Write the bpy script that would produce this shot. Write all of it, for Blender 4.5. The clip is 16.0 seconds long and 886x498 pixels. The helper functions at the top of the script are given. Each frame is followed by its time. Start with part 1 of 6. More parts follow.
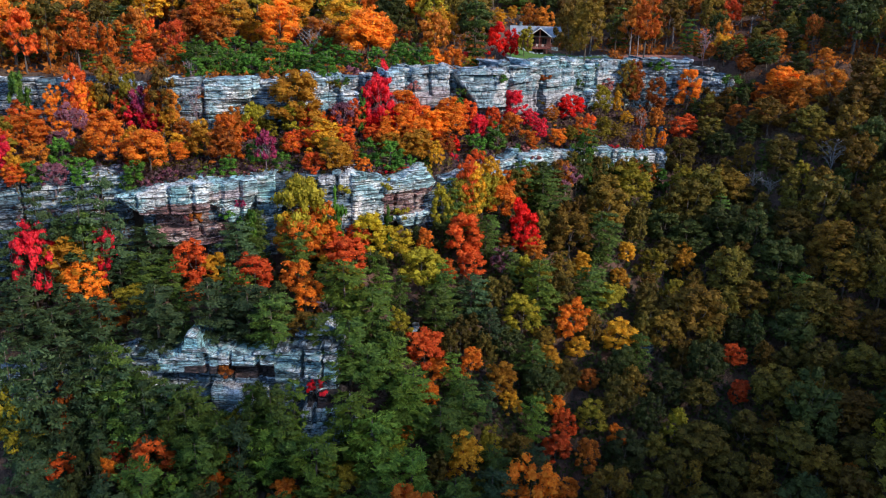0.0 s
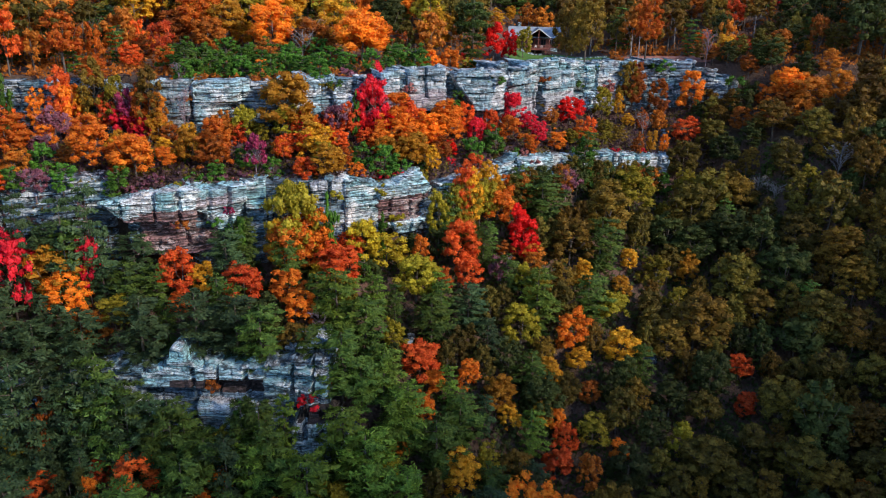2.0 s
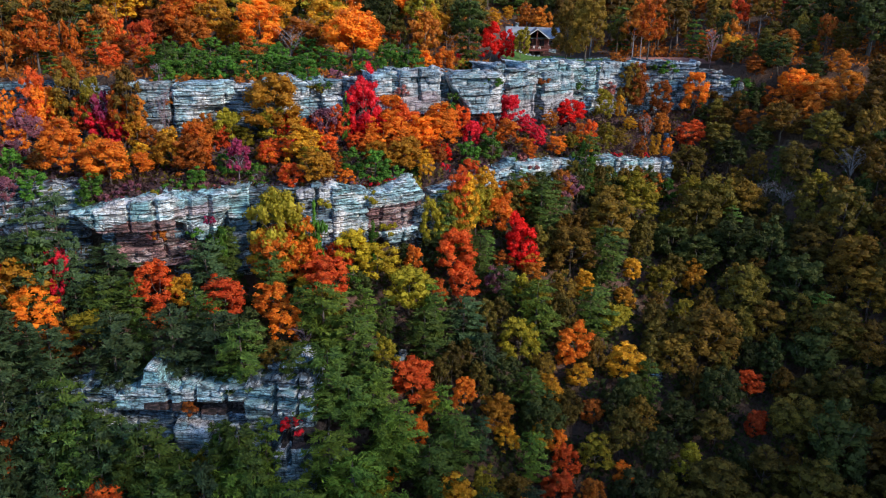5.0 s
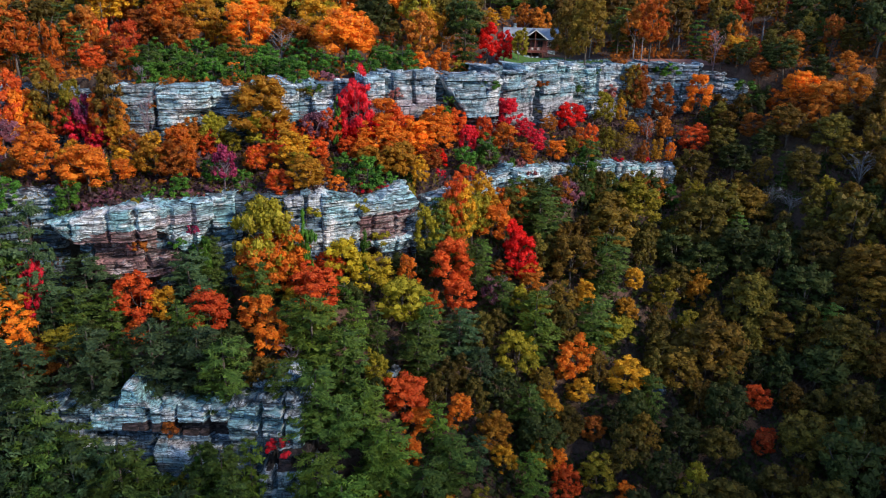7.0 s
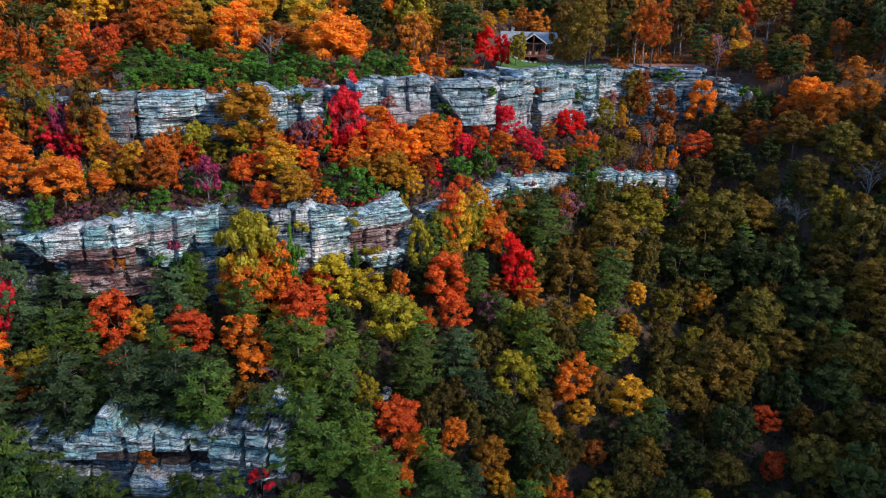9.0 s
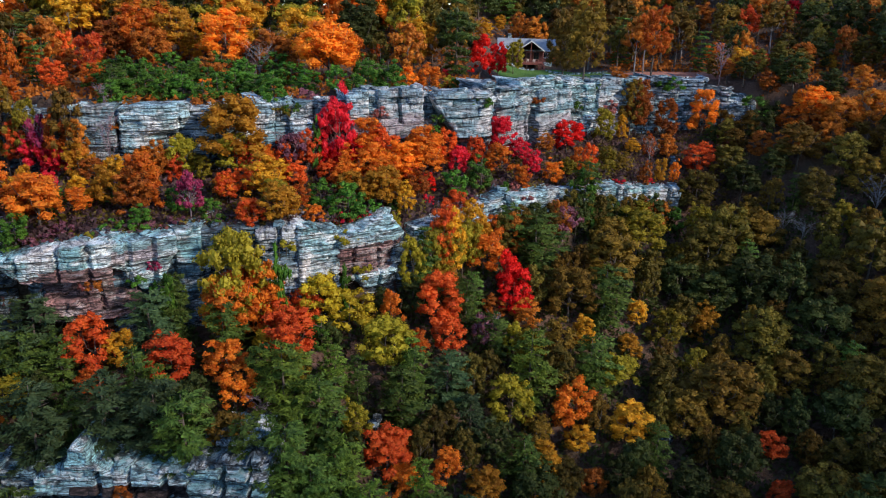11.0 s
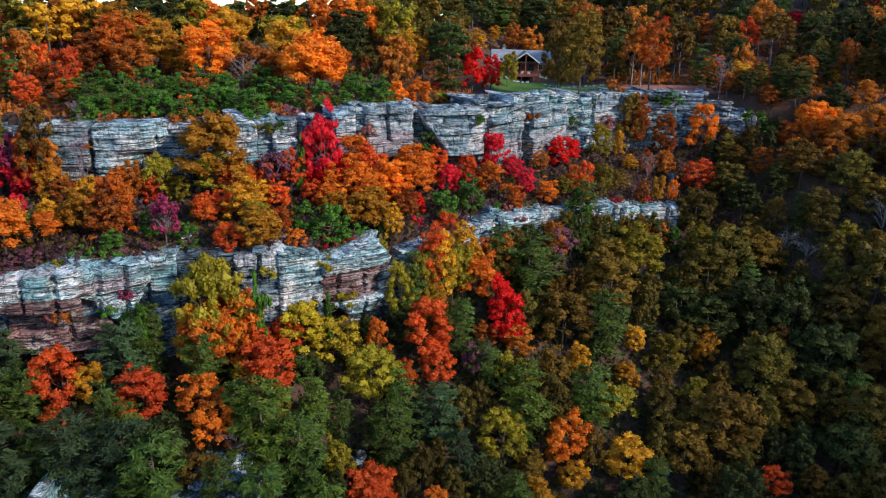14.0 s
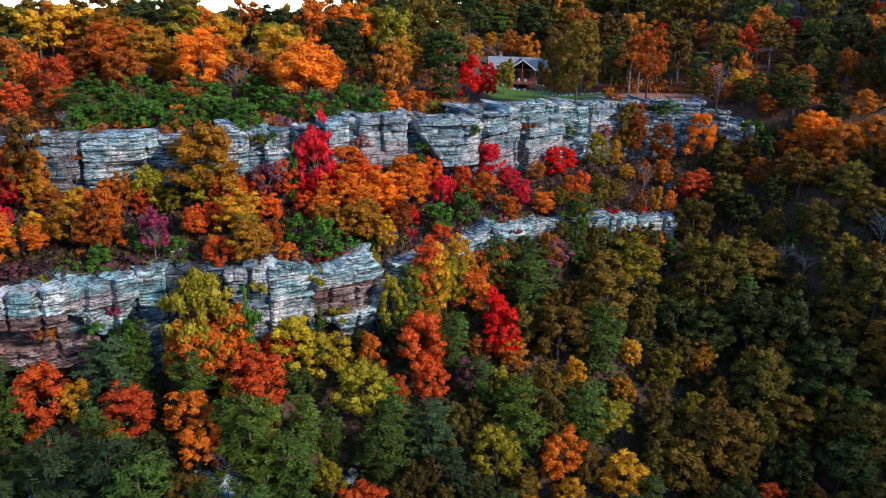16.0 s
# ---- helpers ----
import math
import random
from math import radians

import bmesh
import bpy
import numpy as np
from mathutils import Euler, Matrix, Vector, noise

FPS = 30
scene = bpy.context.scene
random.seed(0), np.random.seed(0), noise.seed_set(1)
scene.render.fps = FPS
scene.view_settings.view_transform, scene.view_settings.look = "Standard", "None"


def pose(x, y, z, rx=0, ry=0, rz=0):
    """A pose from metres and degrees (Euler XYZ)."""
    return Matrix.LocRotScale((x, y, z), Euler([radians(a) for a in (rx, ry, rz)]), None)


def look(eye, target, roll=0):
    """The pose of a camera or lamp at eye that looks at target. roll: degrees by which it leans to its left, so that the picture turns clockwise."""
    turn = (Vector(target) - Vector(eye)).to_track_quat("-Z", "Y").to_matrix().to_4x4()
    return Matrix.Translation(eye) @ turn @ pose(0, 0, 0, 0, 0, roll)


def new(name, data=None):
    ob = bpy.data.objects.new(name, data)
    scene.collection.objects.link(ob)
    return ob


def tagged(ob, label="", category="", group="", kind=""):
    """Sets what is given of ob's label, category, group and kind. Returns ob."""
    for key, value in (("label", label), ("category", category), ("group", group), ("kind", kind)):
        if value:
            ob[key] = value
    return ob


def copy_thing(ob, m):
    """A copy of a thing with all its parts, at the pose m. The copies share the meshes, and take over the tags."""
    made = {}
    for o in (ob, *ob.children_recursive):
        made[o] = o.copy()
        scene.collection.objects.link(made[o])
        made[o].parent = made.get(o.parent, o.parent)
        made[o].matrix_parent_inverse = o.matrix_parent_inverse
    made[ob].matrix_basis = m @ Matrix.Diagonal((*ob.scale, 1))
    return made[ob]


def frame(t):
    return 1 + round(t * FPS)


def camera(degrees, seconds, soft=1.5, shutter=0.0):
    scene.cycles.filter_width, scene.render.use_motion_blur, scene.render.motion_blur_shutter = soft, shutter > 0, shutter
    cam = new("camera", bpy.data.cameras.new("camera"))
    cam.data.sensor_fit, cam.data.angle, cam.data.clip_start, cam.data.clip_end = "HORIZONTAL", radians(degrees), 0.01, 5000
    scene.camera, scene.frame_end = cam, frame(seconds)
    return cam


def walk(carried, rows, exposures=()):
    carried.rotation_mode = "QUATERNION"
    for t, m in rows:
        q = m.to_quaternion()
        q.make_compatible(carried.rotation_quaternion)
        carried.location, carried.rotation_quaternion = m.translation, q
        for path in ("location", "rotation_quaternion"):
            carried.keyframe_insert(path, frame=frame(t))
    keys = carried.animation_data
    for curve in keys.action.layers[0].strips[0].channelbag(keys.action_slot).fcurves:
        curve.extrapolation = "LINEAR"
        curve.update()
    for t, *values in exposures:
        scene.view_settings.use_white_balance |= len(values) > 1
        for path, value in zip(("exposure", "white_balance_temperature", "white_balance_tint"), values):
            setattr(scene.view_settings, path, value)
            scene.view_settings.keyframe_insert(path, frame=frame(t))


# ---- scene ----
cam = camera(59.3, 16.0, soft=1.1)
PATH = [
    (0, (1.249, 0.781, 21.655), (0.807, 19.585, 14.856), 1.67),
    (0.5, (1.329, 2.061, 21.522), (0.896, 20.866, 14.727), 1.65),
    (1, (1.409, 3.273, 21.402), (0.983, 22.081, 14.615), 1.64),
    (1.5, (1.488, 4.442, 21.280), (1.068, 23.254, 14.503), 1.62),
    (2, (1.565, 5.590, 21.145), (1.150, 24.406, 14.379), 1.61),
    (2.5, (1.639, 6.734, 20.994), (1.231, 25.554, 14.240), 1.60),
    (3, (1.713, 7.889, 20.828), (1.312, 26.713, 14.084), 1.60),
    (3.5, (1.785, 9.067, 20.651), (1.393, 27.896, 13.917), 1.60),
    (4, (1.857, 10.278, 20.469), (1.476, 29.110, 13.744), 1.60),
    (4.5, (1.931, 11.527, 20.292), (1.561, 30.361, 13.574), 1.61),
    (5, (2.008, 12.817, 20.127), (1.650, 31.655, 13.416), 1.62),
    (5.5, (2.088, 14.150, 19.983), (1.743, 32.990, 13.279), 1.63),
    (6, (2.173, 15.523, 19.869), (1.842, 34.365, 13.169), 1.64),
    (6.5, (2.265, 16.933, 19.789), (1.947, 35.777, 13.095), 1.65),
    (7, (2.364, 18.373, 19.750), (2.059, 37.219, 13.061), 1.67),
    (7.5, (2.472, 19.836, 19.753), (2.179, 38.684, 13.070), 1.68),
    (8, (2.589, 21.311, 19.801), (2.307, 40.161, 13.124), 1.69),
    (8.5, (2.715, 22.788, 19.891), (2.445, 41.642, 13.222), 1.70),
    (9, (2.851, 24.256, 20.020), (2.591, 43.113, 13.360), 1.71),
    (9.5, (2.997, 25.702, 20.183), (2.746, 44.562, 13.533), 1.72),
    (10, (3.152, 27.112, 20.374), (2.910, 45.977, 13.736), 1.74),
    (10.5, (3.315, 28.474, 20.585), (3.082, 47.344, 13.961), 1.75),
    (11, (3.485, 29.776, 20.809), (3.262, 48.651, 14.199), 1.76),
    (11.5, (3.662, 31.005, 21.037), (3.448, 49.886, 14.444), 1.78),
    (12, (3.842, 32.151, 21.263), (3.638, 51.038, 14.687), 1.80),
    (12.5, (4.024, 33.206, 21.483), (3.832, 52.098, 14.923), 1.82),
    (13, (4.207, 34.161, 21.693), (4.026, 53.060, 15.151), 1.84),
    (13.5, (4.386, 35.014, 21.898), (4.217, 53.919, 15.372), 1.88),
    (14, (4.559, 35.763, 22.104), (4.404, 54.673, 15.593), 1.91),
    (14.5, (4.723, 36.410, 22.326), (4.582, 55.325, 15.827), 1.95),
    (15, (4.876, 36.963, 22.587), (4.747, 55.881, 16.097), 2.00),
    (15.5, (5.013, 37.433, 22.919), (4.895, 56.353, 16.434), 2.04),
    (16, (5.131, 37.838, 23.367), (5.020, 56.757, 16.882), 2.09),
]
walk(cam, [(t, look(eye, target, roll)) for t, eye, target, roll in PATH],
     exposures=[(0, 0.26), (4, 0.19), (8, 0.07), (16, -0.02)])

# ---- world and sun ----
SUN_ELEV, SUN_ROT = 30.0, 118.0
world = bpy.data.worlds.new("sky")
scene.world = world
world.use_nodes = True
wn = world.node_tree
sky = wn.nodes.new("ShaderNodeTexSky")
sky.sky_type = "NISHITA"
sky.sun_disc = False
sky.sun_elevation = radians(SUN_ELEV)
sky.sun_rotation = radians(SUN_ROT)
sky.air_density, sky.dust_density, sky.ozone_density = 0.8, 0.2, 2.0
sky.altitude = 1200
wn.links.new(sky.outputs[0], wn.nodes["Background"].inputs[0])
wn.nodes["Background"].inputs[1].default_value = 0.29
sun_lamp = new("sun", bpy.data.lights.new("sun", "SUN"))
sun_lamp.data.energy = 4.4
sun_lamp.data.angle = radians(9)
sun_lamp.data.color = (1.0, 0.85, 0.72)
_e, _r = radians(SUN_ELEV), radians(SUN_ROT)
sun_lamp.matrix_world = look((0, 0, 0), (-math.cos(_e) * math.sin(_r), -math.cos(_e) * math.cos(_r), -math.sin(_e)))


# ---- materials ----
def material(name):
    m = bpy.data.materials.new(name)
    m.use_nodes = True
    nt = m.node_tree
    return m, nt, nt.nodes["Principled BSDF"]


def node(nt, kind, **values):
    n = nt.nodes.new("ShaderNode" + kind)
    for key, value in values.items():
        n.inputs[key.replace("_", " ")].default_value = value
    return n


def ramp(nt, source, stops):
    r = nt.nodes.new("ShaderNodeValToRGB")
    els = r.color_ramp.elements
    while len(els) < len(stops):
        els.new(0.5)
    for el, (at, col) in zip(els, stops):
        el.position, el.color = at, (*col, 1)
    nt.links.new(source, r.inputs[0])
    return r.outputs[0]


def mixed(nt, a, b, factor, how="MIX"):
    n = nt.nodes.new("ShaderNodeMix")
    n.data_type, n.blend_type = "RGBA", how
    for value, slot in ((factor, n.inputs[0]), (a, n.inputs[6]), (b, n.inputs[7])):
        if hasattr(value, "links"):
            nt.links.new(value, slot)
        elif isinstance(value, tuple):
            slot.default_value = (*value, 1)
        else:
            slot.default_value = value
    return n.outputs[2]


def noise_of(nt, scale, detail=4.0, rough=0.6, stretch=(1, 1, 1), coord="Object"):
    tc = nt.nodes.new("ShaderNodeTexCoord")
    mp = nt.nodes.new("ShaderNodeMapping")
    mp.inputs["Scale"].default_value = stretch
    nt.links.new(tc.outputs[coord], mp.inputs[0])
    n = node(nt, "TexNoise", Scale=scale, Detail=detail, Roughness=rough)
    nt.links.new(mp.outputs[0], n.inputs["Vector"])
    return n.outputs["Fac"]


def bumped(nt, bsdf, height, strength, distance):
    b = node(nt, "Bump", Strength=strength, Distance=distance)
    nt.links.new(height, b.inputs["Height"])
    nt.links.new(b.outputs[0], bsdf.inputs["Normal"])


def leaf_material(name, dark, mid, bright, glow=0.42, vary=1.0):
    """Foliage: each leaf and each tree varies between three colours; some light passes through."""
    m, nt, bsdf = material(name)
    geo = nt.nodes.new("ShaderNodeNewGeometry")
    info = nt.nodes.new("ShaderNodeObjectInfo")
    soft = [tuple(a + (b - a) * k for a, b in zip(p, q)) for p, q, k in ((dark, mid, 0.35), (mid, bright, 0.75))]
    leafy = ramp(nt, geo.outputs["Random Per Island"], [(0.0, soft[0]), (0.45, mid), (1.0, soft[1])])
    patch = ramp(nt, noise_of(nt, 0.35, 3.0), [(0.38, dark), (0.62, bright)])
    col = mixed(nt, leafy, patch, 0.35)
    hsv = nt.nodes.new("ShaderNodeHueSaturation")
    for slot, lo, hi in (("Hue", 0.5 - 0.008 * vary, 0.5 + 0.013 * vary), ("Value", 1 - 0.34 * vary, 1 + 0.36 * vary)):
        mr = node(nt, "MapRange", To_Min=lo, To_Max=hi)
        nt.links.new(info.outputs["Random"], mr.inputs[0])
        nt.links.new(mr.outputs[0], hsv.inputs[slot])
    nt.links.new(col, hsv.inputs["Color"])
    nt.links.new(hsv.outputs[0], bsdf.inputs["Base Color"])
    bsdf.inputs["Roughness"].default_value = 0.62
    bsdf.inputs["Specular IOR Level"].default_value = 0.25
    trans = nt.nodes.new("ShaderNodeBsdfTranslucent")
    nt.links.new(hsv.outputs[0], trans.inputs["Color"])
    mix = nt.nodes.new("ShaderNodeMixShader")
    mix.inputs[0].default_value = glow
    nt.links.new(bsdf.outputs[0], mix.inputs[1])
    nt.links.new(trans.outputs[0], mix.inputs[2])
    nt.links.new(mix.outputs[0], nt.nodes["Material Output"].inputs["Surface"])
    return m


LEAVES = {
    "crimson": leaf_material("crimson_leaves", (0.5, 0.008, 0.03), (0.88, 0.022, 0.06), (0.95, 0.08, 0.11), 0.5, 0.2),
    "scarlet": leaf_material("scarlet_leaves", (0.5, 0.006, 0.006), (0.92, 0.016, 0.013), (0.96, 0.05, 0.035), 0.45, 0.2),
    "vermilion": leaf_material("vermilion_leaves", (0.36, 0.03, 0.01), (0.8, 0.105, 0.02), (0.94, 0.23, 0.045), 0.42, 0.6),
    "orange": leaf_material("orange_leaves", (0.32, 0.048, 0.006), (0.78, 0.165, 0.013), (0.96, 0.37, 0.04)),
    "gold": leaf_material("gold_leaves", (0.24, 0.095, 0.006), (0.6, 0.27, 0.015), (0.86, 0.49, 0.045)),
    "yellow": leaf_material("yellow_leaves", (0.2, 0.14, 0.008), (0.56, 0.41, 0.02), (0.82, 0.66, 0.05), 0.42, 0.4),
    "rust": leaf_material("rust_leaves", (0.15, 0.038, 0.008), (0.5, 0.135, 0.016), (0.74, 0.27, 0.04)),
    "yellow_green": leaf_material("yellow_green_leaves", (0.1, 0.085, 0.008), (0.31, 0.25, 0.018), (0.52, 0.42, 0.04)),
    "olive": leaf_material("olive_leaves", (0.035, 0.03, 0.006), (0.12, 0.095, 0.014), (0.26, 0.19, 0.03)),
    "brown_green": leaf_material("brown_green_leaves", (0.05, 0.03, 0.006), (0.18, 0.105, 0.014), (0.36, 0.21, 0.03)),
    "deep_green": leaf_material("deep_green_leaves", (0.02, 0.033, 0.008), (0.055, 0.075, 0.017), (0.12, 0.14, 0.033)),
    "pine": leaf_material("pine_needles", (0.018, 0.036, 0.01), (0.065, 0.122, 0.022), (0.2, 0.3, 0.05), 0.34),
    "blue_pine": leaf_material("blue_pine_needles", (0.016, 0.034, 0.014), (0.044, 0.082, 0.032), (0.11, 0.17, 0.062), 0.26),
    "light_pine": leaf_material("light_pine_needles", (0.028, 0.05, 0.01), (0.105, 0.185, 0.024), (0.28, 0.4, 0.05), 0.3),
    "cedar": leaf_material("cedar_needles", (0.018, 0.055, 0.008), (0.07, 0.17, 0.018), (0.15, 0.32, 0.034), 0.3),
    "magenta": leaf_material("magenta_leaves", (0.22, 0.012, 0.055), (0.48, 0.045, 0.13), (0.64, 0.11, 0.22)),
    "mauve": leaf_material("mauve_leaves", (0.12, 0.045, 0.065), (0.27, 0.09, 0.13), (0.42, 0.18, 0.23)),
    "dry_brush": leaf_material("dry_brush_twigs", (0.03, 0.02, 0.02), (0.09, 0.05, 0.055), (0.19, 0.11, 0.12)),
    "pink_brush": leaf_material("pink_brush_leaves", (0.2, 0.05, 0.05), (0.42, 0.12, 0.12), (0.55, 0.24, 0.22)),
}


def bark_material(name, dark, light):
    m, nt, bsdf = material(name)
    col = ramp(nt, noise_of(nt, 3.0, 5.0, 0.65, (1, 1, 0.25)), [(0.35, dark), (0.65, light)])
    nt.links.new(col, bsdf.inputs["Base Color"])
    bsdf.inputs["Roughness"].default_value = 0.9
    bumped(nt, bsdf, noise_of(nt, 9.0, 4.0, 0.6, (1, 1, 0.2)), 0.6, 0.05)
    return m


BARK = bark_material("bark", (0.05, 0.04, 0.032), (0.17, 0.14, 0.115))
PALE_BARK = bark_material("pale_bark", (0.13, 0.12, 0.12), (0.36, 0.34, 0.34))
MAUVE_BARK = bark_material("mauve_bark", (0.17, 0.12, 0.14), (0.36, 0.28, 0.32))


def rock_material(name, cool, warm, stain, warmth, seam_shade=0.9, whitened=0.8):
    """Bedded sandstone: pale cool faces, warm bare patches, dark lichen, and seams and cracks with crevice shade
    painted in.
    """
    m, nt, bsdf = material(name)
    info = nt.nodes.new("ShaderNodeObjectInfo")
    beds = noise_of(nt, 0.8, 5.0, 0.65, (0.12, 0.12, 1.5))
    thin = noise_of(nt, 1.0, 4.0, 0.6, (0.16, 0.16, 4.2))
    patch = noise_of(nt, 0.16, 4.0, 0.6)
    grain = noise_of(nt, 2.2, 6.0, 0.7)
    lichen = noise_of(nt, 0.5, 6.0, 0.72, (1, 1, 0.55))
    hue = noise_of(nt, 0.11, 3.0, 0.55)
    col = ramp(nt, beds, [(0.34, tuple(0.55 * c for c in cool)), (0.43, tuple(0.88 * c for c in cool)), (0.53, cool), (0.64, tuple(min(1, 1.3 * c) for c in cool))])
    col = mixed(nt, col, (0.74, 1.0, 0.95), ramp(nt, hue, [(0.45, (0, 0, 0)), (0.58, (0.7, 0.7, 0.7))]), "MULTIPLY")
    col = mixed(nt, col, warm, ramp(nt, patch, [(0.6 - warmth, (0, 0, 0)), (0.72 - warmth, (0.9, 0.9, 0.9))]))
    col = mixed(nt, col, stain, ramp(nt, lichen, [(0.58, (0, 0, 0)), (0.68, (0.85, 0.85, 0.85))]))
    # thin dark lines: the shade of bedding crevices put into the colour
    col = mixed(nt, col, ramp(nt, thin, [(0.43, (0.08, 0.1, 0.13)), (0.475, (1.0, 1.0, 1.0))]), seam_shade, "MULTIPLY")
    col = mixed(nt, col, ramp(nt, grain, [(0.36, (0.4, 0.4, 0.42)), (0.56, (1.0, 1.0, 1.0))]), 0.6, "MULTIPLY")
    # whitish patches: pale rock, with sunlit white also put into the colour
    col = mixed(nt, col, (0.8, 0.86, 0.88), ramp(nt, noise_of(nt, 0.5, 6.0, 0.7, (0.5, 0.5, 1.4)), [(0.495, (0, 0, 0)), (0.59, (whitened,) * 3)]))
    for scale, stretch, width, depth in ((0.5, (0.22, 0.22, 2.2), 0.016, 0.85), (0.9, (0.2, 0.2, 2.6), 0.013, 0.8), (0.45, (1.6, 1.6, 0.3), 0.01, 0.7), (1.1, (0.5, 0.5, 1.6), 0.01, 0.55)):
        crack = ramp(nt, noise_of(nt, scale, 5.0, 0.6, stretch), [(0.5 - 2 * width, (1, 1, 1)), (0.5 - 0.6 * width, (0.08, 0.08, 0.09)), (0.5 + 0.6 * width, (0.08, 0.08, 0.09)), (0.5 + 2 * width, (1, 1, 1))])
        col = mixed(nt, col, crack, depth, "MULTIPLY")
    hsv = nt.nodes.new("ShaderNodeHueSaturation")
    mr = node(nt, "MapRange", To_Min=0.72, To_Max=1.22)
    nt.links.new(info.outputs["Random"], mr.inputs[0])
    nt.links.new(mr.outputs[0], hsv.inputs["Value"])
    nt.links.new(col, hsv.inputs["Color"])
    nt.links.new(hsv.outputs[0], bsdf.inputs["Base Color"])
    bsdf.inputs["Roughness"].default_value = 0.88
    bumped(nt, bsdf, mixed(nt, thin, grain, 0.5), 1.0, 0.4)
    return m


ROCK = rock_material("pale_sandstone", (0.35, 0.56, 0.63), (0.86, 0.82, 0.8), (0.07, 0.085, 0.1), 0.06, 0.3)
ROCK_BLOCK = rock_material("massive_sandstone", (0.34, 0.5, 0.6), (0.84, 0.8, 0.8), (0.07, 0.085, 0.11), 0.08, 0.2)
# darker blue-grey copy of the sandstone; also puts recess shade into the colour
ROCK_BLUE = rock_material("blue_grey_shade_sandstone", (0.2, 0.3, 0.39), (0.36, 0.46, 0.52), (0.045, 0.055, 0.075), -0.04, 0.6)
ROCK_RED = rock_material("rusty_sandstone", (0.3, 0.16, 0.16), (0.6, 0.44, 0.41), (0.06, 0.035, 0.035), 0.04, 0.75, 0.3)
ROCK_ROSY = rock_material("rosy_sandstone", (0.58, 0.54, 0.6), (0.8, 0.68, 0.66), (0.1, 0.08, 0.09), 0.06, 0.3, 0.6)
# brown rock darkened so that its colour holds the shade under overhangs
ROCK_BROWN = rock_material("brown_shade_sandstone", (0.1, 0.07, 0.07), (0.16, 0.1, 0.09), (0.03, 0.02, 0.02), 0.0, 0.5, 0.0)


def ground_material():
    """Leaf litter over dark soil, with brushy purple and rusty patches."""
    m, nt, bsdf = material("leaf_litter")
    litter = ramp(nt, noise_of(nt, 1.6, 8.0, 0.75), [(0.3, (0.028, 0.018, 0.013)), (0.5, (0.085, 0.052, 0.034)), (0.66, (0.16, 0.09, 0.055)), (0.8, (0.24, 0.16, 0.12))])
    patch = ramp(nt, noise_of(nt, 0.09, 4.0, 0.6), [(0.42, (0.06, 0.045, 0.028)), (0.6, (0.15, 0.08, 0.07))])
    nt.links.new(mixed(nt, litter, patch, 0.45), bsdf.inputs["Base Color"])
    bsdf.inputs["Roughness"].default_value = 0.95
    bumped(nt, bsdf, noise_of(nt, 2.2, 8.0, 0.75), 1.0, 0.4)
    return m


LITTER = ground_material()


# ---- the lie of the land ----
# Three sandstone bands step down from the plateau; each runs along x, and is given by where its foot lies and its heights.
KX = np.array([-160.0, -110, -72, -55, -43, -33, -19, -4, 8, 20, 33, 45, 60, 75, 90, 160])
FOOT_UP = np.array([128.0, 138, 150, 148, 150, 153, 160, 167, 171, 184, 196, 203, 202, 199, 196, 188])
BASE_UP = np.array([-11.0, -11, -11, -10.5, -10.5, -10.5, -11, -11, -10.5, -10, -10, -10, -9, -7, -5, -3])
TOP_UP = np.array([0.0, 0, 0, 0, -0.2, -0.3, 0, 0.3, 0.3, 0.3, 0.5, 0.7, 0.8, 1, 2, 3])
FOOT_MID = np.array([84.0, 96, 113, 121, 123, 131, 134, 144, 154, 164, 172, 180, 182, 180, 178, 170])
BASE_MID = np.array([-27.0, -27, -27, -28, -28, -27.5, -27, -26.5, -22, -20, -21, -23.5, -23, -14, -12, -12])
TOP_MID = np.array([-13.0, -13, -12.6, -13.2, -14.1, -14, -14.5, -16.5, -16, -15, -16.5, -18.7, -20, -12.5, -10.5, -10.5])
FOOT_LOW = np.array([62.0, 82, 100, 105, 105.5, 106, 106, 105, 104, 104, 104, 104, 104, 104, 104, 100])
BASE_LOW = np.array([-52.0, -51, -50, -49, -49, -49, -49, -51, -56, -61, -62, -62, -60, -59, -58, -56])
TOP_LOW = np.array([-39.0, -39, -38.0, -37, -36.4, -36.3, -36, -49, -55, -60, -61, -61, -59, -58, -57, -55])
FALL = np.array([-76.0, -76, -74, -73, -73, -73, -74, -78, -84, -89, -90, -90, -88, -87, -85, -82])
BACK = np.array([7.0, 7, 7, 7, 7, 8, 9, 9, 6, 1.0, 1.0, 3, 10, 13, 15, 20])
BEHIND = np.array([-20.0, -20, -20, -20, -20, -18, -6, 9, 17, 20, 20, 20, 21, 22, 24, 26])
YARD = np.array([0.8, 0.8, 0.8, 0.8, 0.8, 0.8, 0.8, 0.6, -0.3, -1.0, -1.0, 0.2, 1.2, 3, 5, 8])


def along(x, table):
    return np.interp(x, KX, table)


